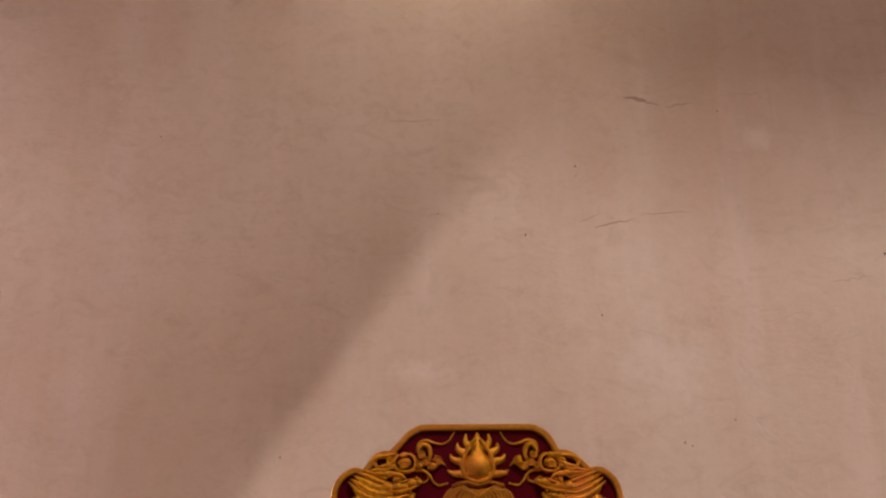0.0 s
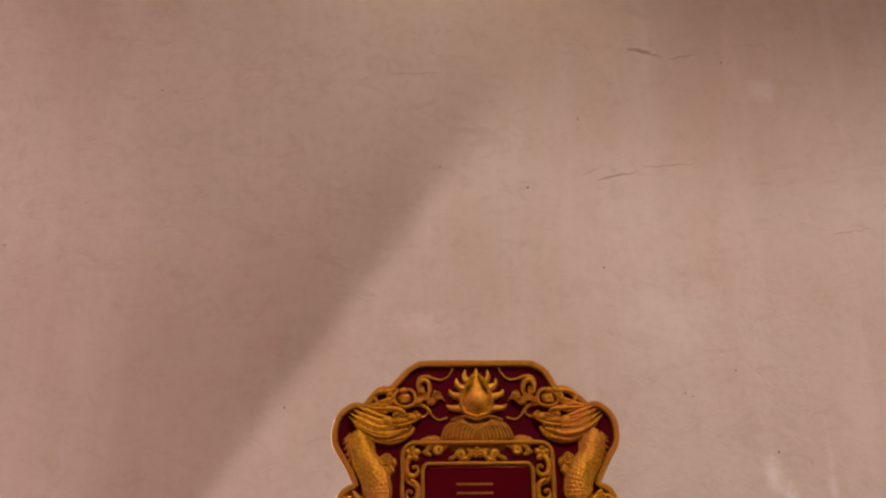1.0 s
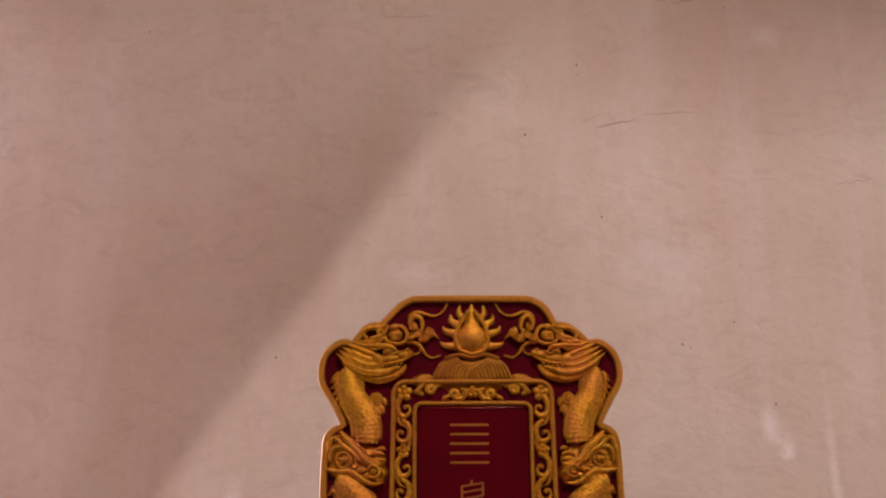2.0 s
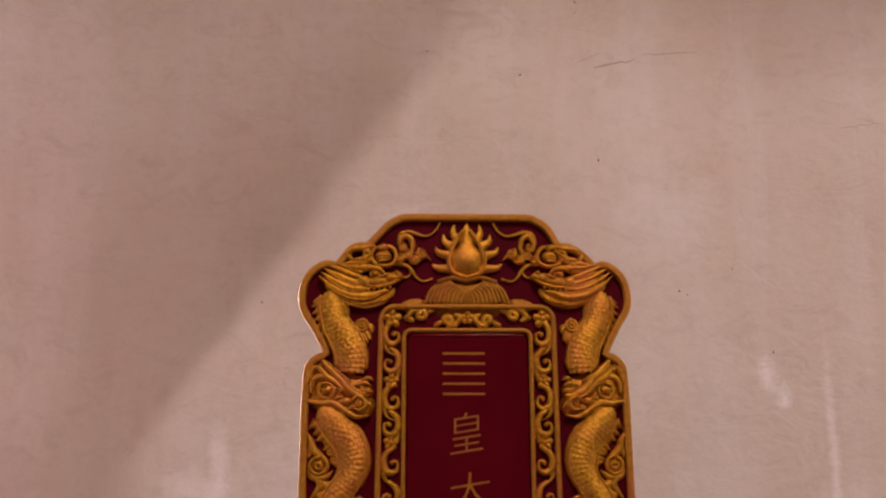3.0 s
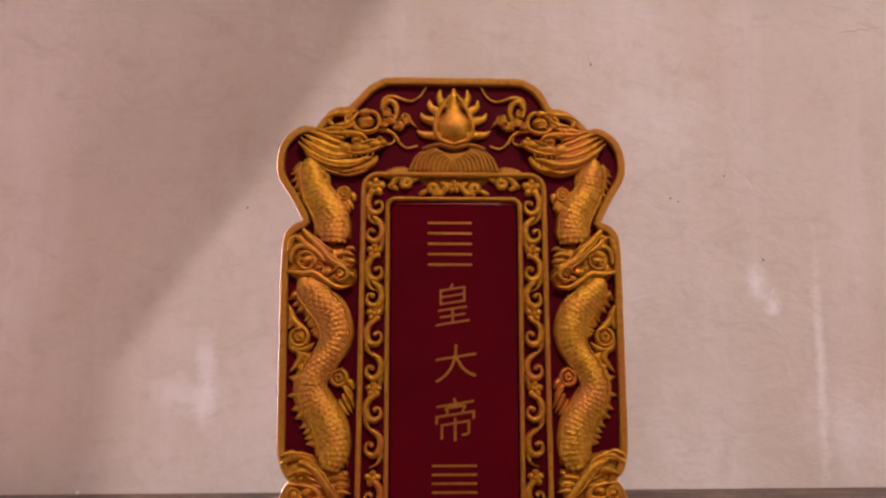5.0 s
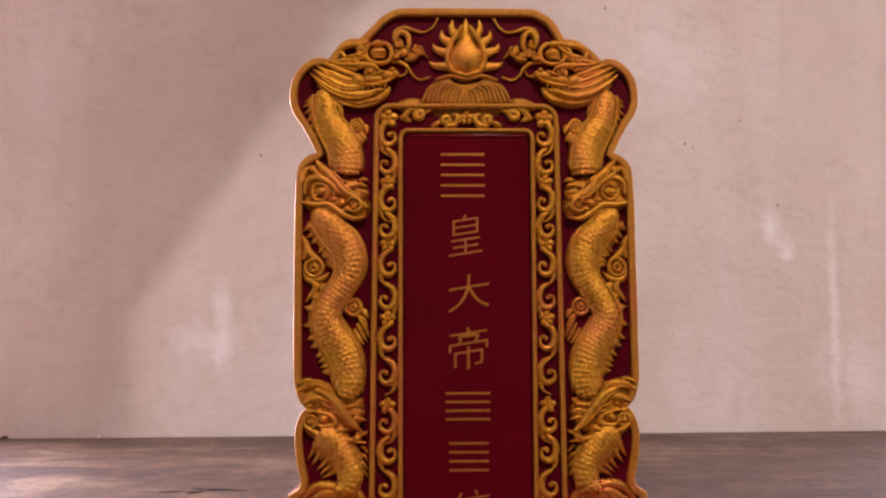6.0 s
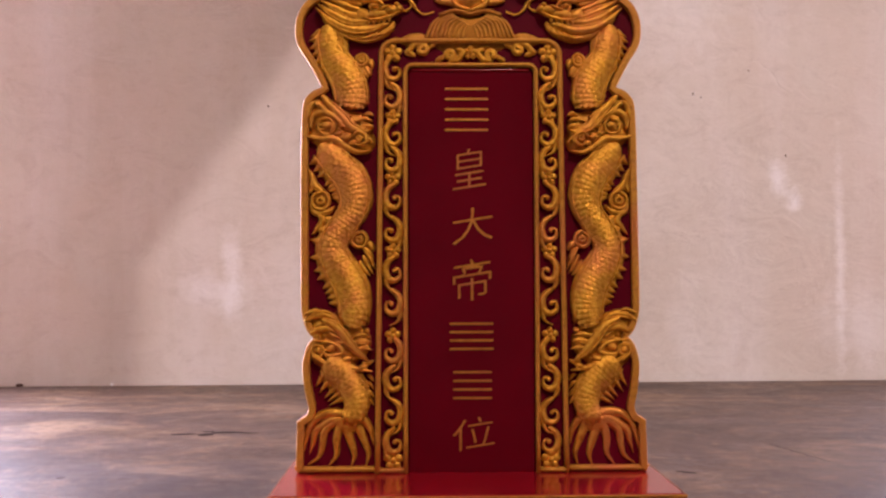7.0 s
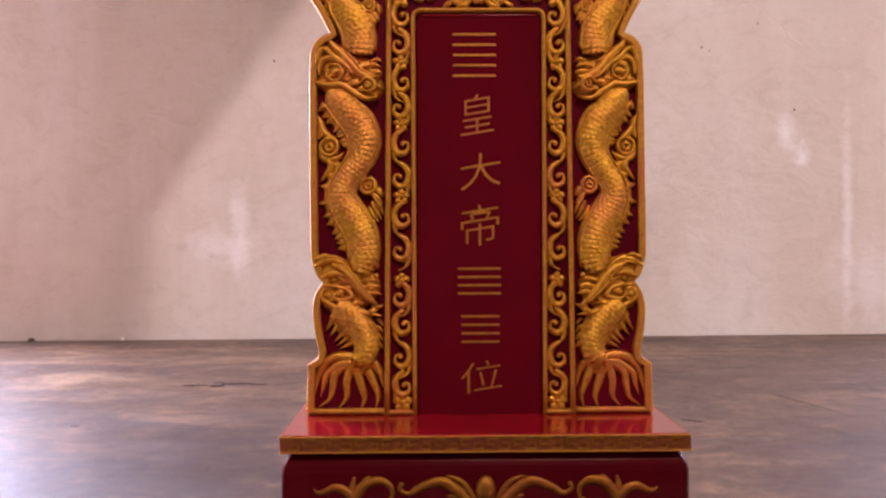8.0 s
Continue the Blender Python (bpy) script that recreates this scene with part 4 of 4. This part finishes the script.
def dragon(s):
    bm = bmesh.new()
    m = lambda pts: [(s * u, v) for u, v in pts]
    lift = FIELD + 0.0004
    # neck, middle and tail of the winding body
    w1 = widths(0.0042, 0.0072, 0.0076, 0.0086, 0.0092, 0.0092, 0.0082)
    neck = scaled_body(bm, m([(0.0710, 0.2222), (0.0696, 0.2123), (0.0674, 0.2047), (0.0634, 0.1982), (0.0606, 0.1929), (0.0594, 0.1864), (0.0596, 0.1794)]), w1, 0.0056, lift)
    w2 = widths(0.0066, 0.0080, 0.0088, 0.0084, 0.0072, 0.0072, 0.0076, 0.0084, 0.0088, 0.0084, 0.0080)
    mid = scaled_body(bm, m([(0.0747, 0.1621), (0.0708, 0.1577), (0.0659, 0.1516), (0.0609, 0.1461), (0.0581, 0.1392), (0.0578, 0.1328), (0.0605, 0.1260), (0.0665, 0.1172),
                             (0.0686, 0.1098), (0.0661, 0.1022), (0.0609, 0.0935), (0.0584, 0.0859), (0.0580, 0.0778), (0.0598, 0.0706)]), w2, 0.0058, lift)
    w3 = widths(0.0062, 0.0078, 0.0070, 0.0064, 0.0060, 0.0052)
    low = scaled_body(bm, m([(0.0718, 0.0553), (0.0651, 0.0496), (0.0595, 0.0425), (0.0568, 0.0349), (0.0582, 0.0288), (0.0632, 0.0276)]), w3, 0.0060, lift + 0.0006)
    out = s
    for path, w in ((neck, w1), (mid, w2), (low, w3)):
        ridge(bm, path, s, w, FIELD + 0.0034, 0.05, 0.94, out)
        ridge(bm, path, s, w, FIELD + 0.0030, 0.05, 0.94, -out)
    fins(bm, neck, w1, out, 0.04, 0.44, 6, 0.0052, -0.3, 0.0828)
    fins(bm, neck, w1, -out, 0.12, 0.40, 6, 0.0014)
    fins(bm, mid, w2, out, 0.03, 0.34, 8, 0.0050, 0.1, 0.0815, 0.0022)
    fins(bm, mid, w2, out, 0.46, 0.88, 10, 0.0056, 0.05, 0.0815, 0.0022)
    fins(bm, mid, w2, -out, 0.14, 0.44, 8, 0.0014)
    fins(bm, mid, w2, -out, 0.58, 0.96, 10, 0.0016)
    fins(bm, low, w3, out, 0.03, 0.66, 5, 0.0085, -0.12, 0.0818, 0.0030, 0.40)
    fins(bm, low, w3, -out, 0.20, 0.85, 7, 0.0014)
    # claws that grip the frame
    for pts in (((0.0528, 0.1094), (0.0500, 0.1053), (0.0478, 0.0999)), ((0.0536, 0.1070), (0.0518, 0.1031), (0.0486, 0.0976)), ((0.0552, 0.1044), (0.0530, 0.0998), (0.0500, 0.0966)),
                ((0.0540, 0.1108), (0.0512, 0.1092), (0.0482, 0.1052))):
        band(bm, pts, s, 0.0013, 0.0016, 0.0014)
    for k in range(4):
        band(bm, ((0.0520, 0.0478 - 0.0034 * k), (0.0500, 0.0470 - 0.0038 * k), (0.0484, 0.0444 - 0.0038 * k)), s, 0.0010, 0.0014, 0.0008)
    # tail fan
    for pts in (((0.0640, 0.0285), (0.0700, 0.0292), (0.0755, 0.0275), (0.0796, 0.0229), (0.0816, 0.0165), (0.0826, 0.0105)),
                ((0.0640, 0.0262), (0.0690, 0.0240), (0.0728, 0.0200), (0.0738, 0.0135), (0.0755, 0.0078), (0.0806, 0.0040)),
                ((0.0625, 0.0255), (0.0653, 0.0220), (0.0668, 0.0158), (0.0668, 0.0087), (0.0708, 0.0031)),
                ((0.0605, 0.0250), (0.0612, 0.0205), (0.0594, 0.0143), (0.0580, 0.0082), (0.0596, 0.0030)),
                ((0.0580, 0.0255), (0.0560, 0.0222), (0.0532, 0.0157), (0.0510, 0.0090), (0.0524, 0.0030)),
                ((0.0562, 0.0272), (0.0528, 0.0250), (0.0497, 0.0202), (0.0486, 0.0135)),
                ((0.0650, 0.0262), (0.0700, 0.0252), (0.0768, 0.0205), (0.0782, 0.0150), (0.0800, 0.0090))):
        sweep(bm, spline(m(pts), 6), lambda q: 0.0027 * (1 - 0.62 * q) * (1 - q ** 5) + 0.0002, lambda q: 0.0024 * (1 - 0.4 * q), FIELD + 0.0004, 8)
    sweep(bm, spline(m(((0.0690, 0.0268), (0.0640, 0.0232), (0.0590, 0.0222), (0.0545, 0.0248))), 6), leafy(0.0036), 0.0022, FIELD + 0.0004, 8)
    carving = part("dragon_carving", fit_flank(bm, s), GOLD, tablet, "gilt carved dragon with scaled winding body")
    part("dragon_head", fit_flank(dragon_head(s), s), GOLD, carving, "gilt carved dragon head with combed mane")


def vapour(s, name, strokes, bosses, rings, ground):
    """A knot of carved cloud over the body: bands, bosses and rings on a low ground."""
    bm = bmesh.new()
    for u, v, ru, rv, turn in ground:
        blob(bm, s * u, v, ru, rv, 0.0030, FIELD - 0.0004, s * turn, 8)
    for w, lift, pts in strokes:
        (groove_band if w > 0.0020 else band)(bm, pts, s, w, 0.0020, lift)
    for u, v, ru, rv in bosses:
        blob(bm, s * u, v, ru, rv, 0.0028, FIELD + 0.0030, s * -20, 6)
    for u, v, r0, r1 in rings:
        sweep(bm, spiral(s * u, v, r0, r1, 0.4, 1.25 * s, 24), 0.0008, 0.0014, FIELD + 0.0036, 7)
    # small beads and flecks of vapour between the bands
    rng = random.Random(11)
    u0, v0, ru0, rv0, _ = ground[0]
    for k in range(26):
        a, q = rng.uniform(0, 6.28), math.sqrt(rng.random())
        u, v = u0 + ru0 * 0.85 * q * math.cos(a), v0 + rv0 * 0.85 * q * math.sin(a)
        if k % 2:
            r = rng.uniform(0.0008, 0.0014)
            blob(bm, s * u, v, r * 1.3, r, 0.0014, FIELD + 0.0030, s * -30, 4)
        else:
            d = rng.uniform(0.0020, 0.0034)
            b = rng.uniform(-0.3, 0.9)
            band(bm, ((u + d * math.cos(b), v + d * math.sin(b)), (u + 0.0004, v - 0.0005), (u - d * math.cos(b), v - d * math.sin(b))), s, 0.0009, 0.0014, 0.0032)
    part(name, fit_flank(bm, s), GOLD, tablet, "gilt carved cloud curls")


def upper_knot(s):
    vapour(s, "cloud_carving", (
        (0.0028, 0.0034, ((0.0738, 0.1862), (0.0687, 0.1808), (0.0641, 0.1762), (0.0599, 0.1711), (0.0535, 0.1683), (0.0487, 0.1690))),
        (0.0019, 0.0034, ((0.0760, 0.1835), (0.0719, 0.1785), (0.0668, 0.1750), (0.0622, 0.1698))),
        (0.0018, 0.0030, ((0.0792, 0.1695), (0.0785, 0.1757), (0.0747, 0.1782), (0.0701, 0.1771), (0.0659, 0.1738), (0.0640, 0.1698))),
        (0.0020, 0.0030, ((0.0812, 0.1660), (0.0746, 0.1648), (0.0681, 0.1650), (0.0626, 0.1614), (0.0562, 0.1581), (0.0492, 0.1588))),
        (0.0013, 0.0040, ((0.0592, 0.1650), (0.0562, 0.1680), (0.0525, 0.1666), (0.0519, 0.1632), (0.0553, 0.1614), (0.0590, 0.1628))),
        (0.0013, 0.0028, ((0.0572, 0.1735), (0.0526, 0.1748), (0.0485, 0.1734))),
        (0.0013, 0.0028, ((0.0562, 0.1710), (0.0507, 0.1714), (0.0482, 0.1700))),
        (0.0012, 0.0024, ((0.0540, 0.1764), (0.0507, 0.1774), (0.0482, 0.1762))),
        (0.0016, 0.0028, ((0.0806, 0.1750), (0.0792, 0.1813), (0.0756, 0.1838))),
        (0.0012, 0.0028, ((0.0540, 0.1655), (0.0508, 0.1650), (0.0484, 0.1625))),
    ), ((0.0712, 0.1713, 0.0030, 0.0022), (0.0617, 0.1657, 0.0030, 0.0022), (0.0586, 0.1626, 0.0024, 0.0018), (0.0754, 0.1820, 0.0018, 0.0016), (0.0660, 0.1672, 0.0020, 0.0015)),
        ((0.0717, 0.1712, 0.0046, 0.0034), (0.0555, 0.1650, 0.0018, 0.0006)), ((0.0640, 0.1690, 0.0165, 0.0105, -10), (0.0740, 0.1760, 0.0080, 0.0100, 0), (0.0740, 0.1668, 0.0075, 0.0050, 0), (0.0540, 0.1640, 0.0070, 0.0070, 0)))


def lower_knot(s):
    vapour(s, "cloud_carving", (
        (0.0027, 0.0036, ((0.0735, 0.0756), (0.0667, 0.0721), (0.0611, 0.0651), (0.0561, 0.0594), (0.0504, 0.0545))),
        (0.0022, 0.0026, ((0.0822, 0.0745), (0.0756, 0.0778), (0.0694, 0.0769), (0.0640, 0.0728))),
        (0.0019, 0.0028, ((0.0790, 0.0688), (0.0729, 0.0713), (0.0667, 0.0693))),
        (0.0013, 0.0026, ((0.0598, 0.0665), (0.0546, 0.0678), (0.0502, 0.0672))),
        (0.0014, 0.0028, ((0.0592, 0.0634), (0.0538, 0.0648), (0.0495, 0.0642))),
        (0.0013, 0.0028, ((0.0575, 0.0605), (0.0532, 0.0615), (0.0490, 0.0604))),
        (0.0020, 0.0032, ((0.0785, 0.0580), (0.0702, 0.0534), (0.0589, 0.0515), (0.0488, 0.0498))),
        (0.0015, 0.0034, ((0.0735, 0.0650), (0.0667, 0.0632), (0.0637, 0.0592), (0.0701, 0.0578), (0.0742, 0.0606))),
        (0.0012, 0.0030, ((0.0820, 0.0780), (0.0775, 0.0798), (0.0735, 0.0792))),
        (0.0012, 0.0026, ((0.0540, 0.0545), (0.0510, 0.0538), (0.0482, 0.0552))),
    ), ((0.0695, 0.0614, 0.0028, 0.0022), (0.0755, 0.0602, 0.0022, 0.0020), (0.0623, 0.0558, 0.0034, 0.0020), (0.0682, 0.0553, 0.0018, 0.0016), (0.0535, 0.0520, 0.0028, 0.0016),
        (0.0516, 0.0697, 0.0015, 0.0015)),
        ((0.0757, 0.0602, 0.0032, 0.0024),), ((0.0650, 0.0620, 0.0165, 0.0110, -18), (0.0715, 0.0715, 0.0100, 0.0075, 0)))


def side_curl(s, u, v, r, tails):
    """A ringed cloud curl beside the body, with trailing tongues."""
    bm = bmesh.new()
    blob(bm, s * u, v, r * 0.9, r * 0.9, 0.0020, FIELD + 0.0004, 0, 6)
    sweep(bm, spiral(s * u, v, r, r * 0.85, 1.4, 1.0 * s, 24), 0.0011, 0.0018, FIELD + 0.0018, 7)
    sweep(bm, spiral(s * u, v, r * 0.45, r * 0.25, 1.4, 1.2 * s, 18), 0.0009, 0.0016, FIELD + 0.0024, 7)
    for pts in tails:
        band(bm, pts, s, 0.0020, 0.0018, 0.0010)
    part("cloud_curl", fit_flank(bm, s), GOLD, tablet)


for s in (-1, 1):
    dragon(s)
    upper_knot(s)
    lower_knot(s)
    side_curl(s, 0.0748, 0.1341, 0.0046, (((0.0715, 0.1372), (0.0775, 0.1420), (0.0798, 0.1492)), ((0.0795, 0.1330), (0.0775, 0.1285), (0.0715, 0.1285), (0.0672, 0.1316)),
                                         ((0.0765, 0.1290), (0.0738, 0.1240), (0.0790, 0.1170)), ((0.0800, 0.1380), (0.0785, 0.1440), (0.0805, 0.1500))))
    side_curl(s, 0.0556, 0.1147, 0.0040, (((0.0520, 0.1130), (0.0500, 0.1120), (0.0482, 0.1090)),))
    side_curl(s, 0.0545, 0.2043, 0.0031, (((0.0560, 0.2015), (0.0535, 0.1986), (0.0508, 0.1950)), ((0.0530, 0.2020), (0.0512, 0.1990), (0.0494, 0.1965)), ((0.0515, 0.2050), (0.0498, 0.2030), (0.0490, 0.2000))))
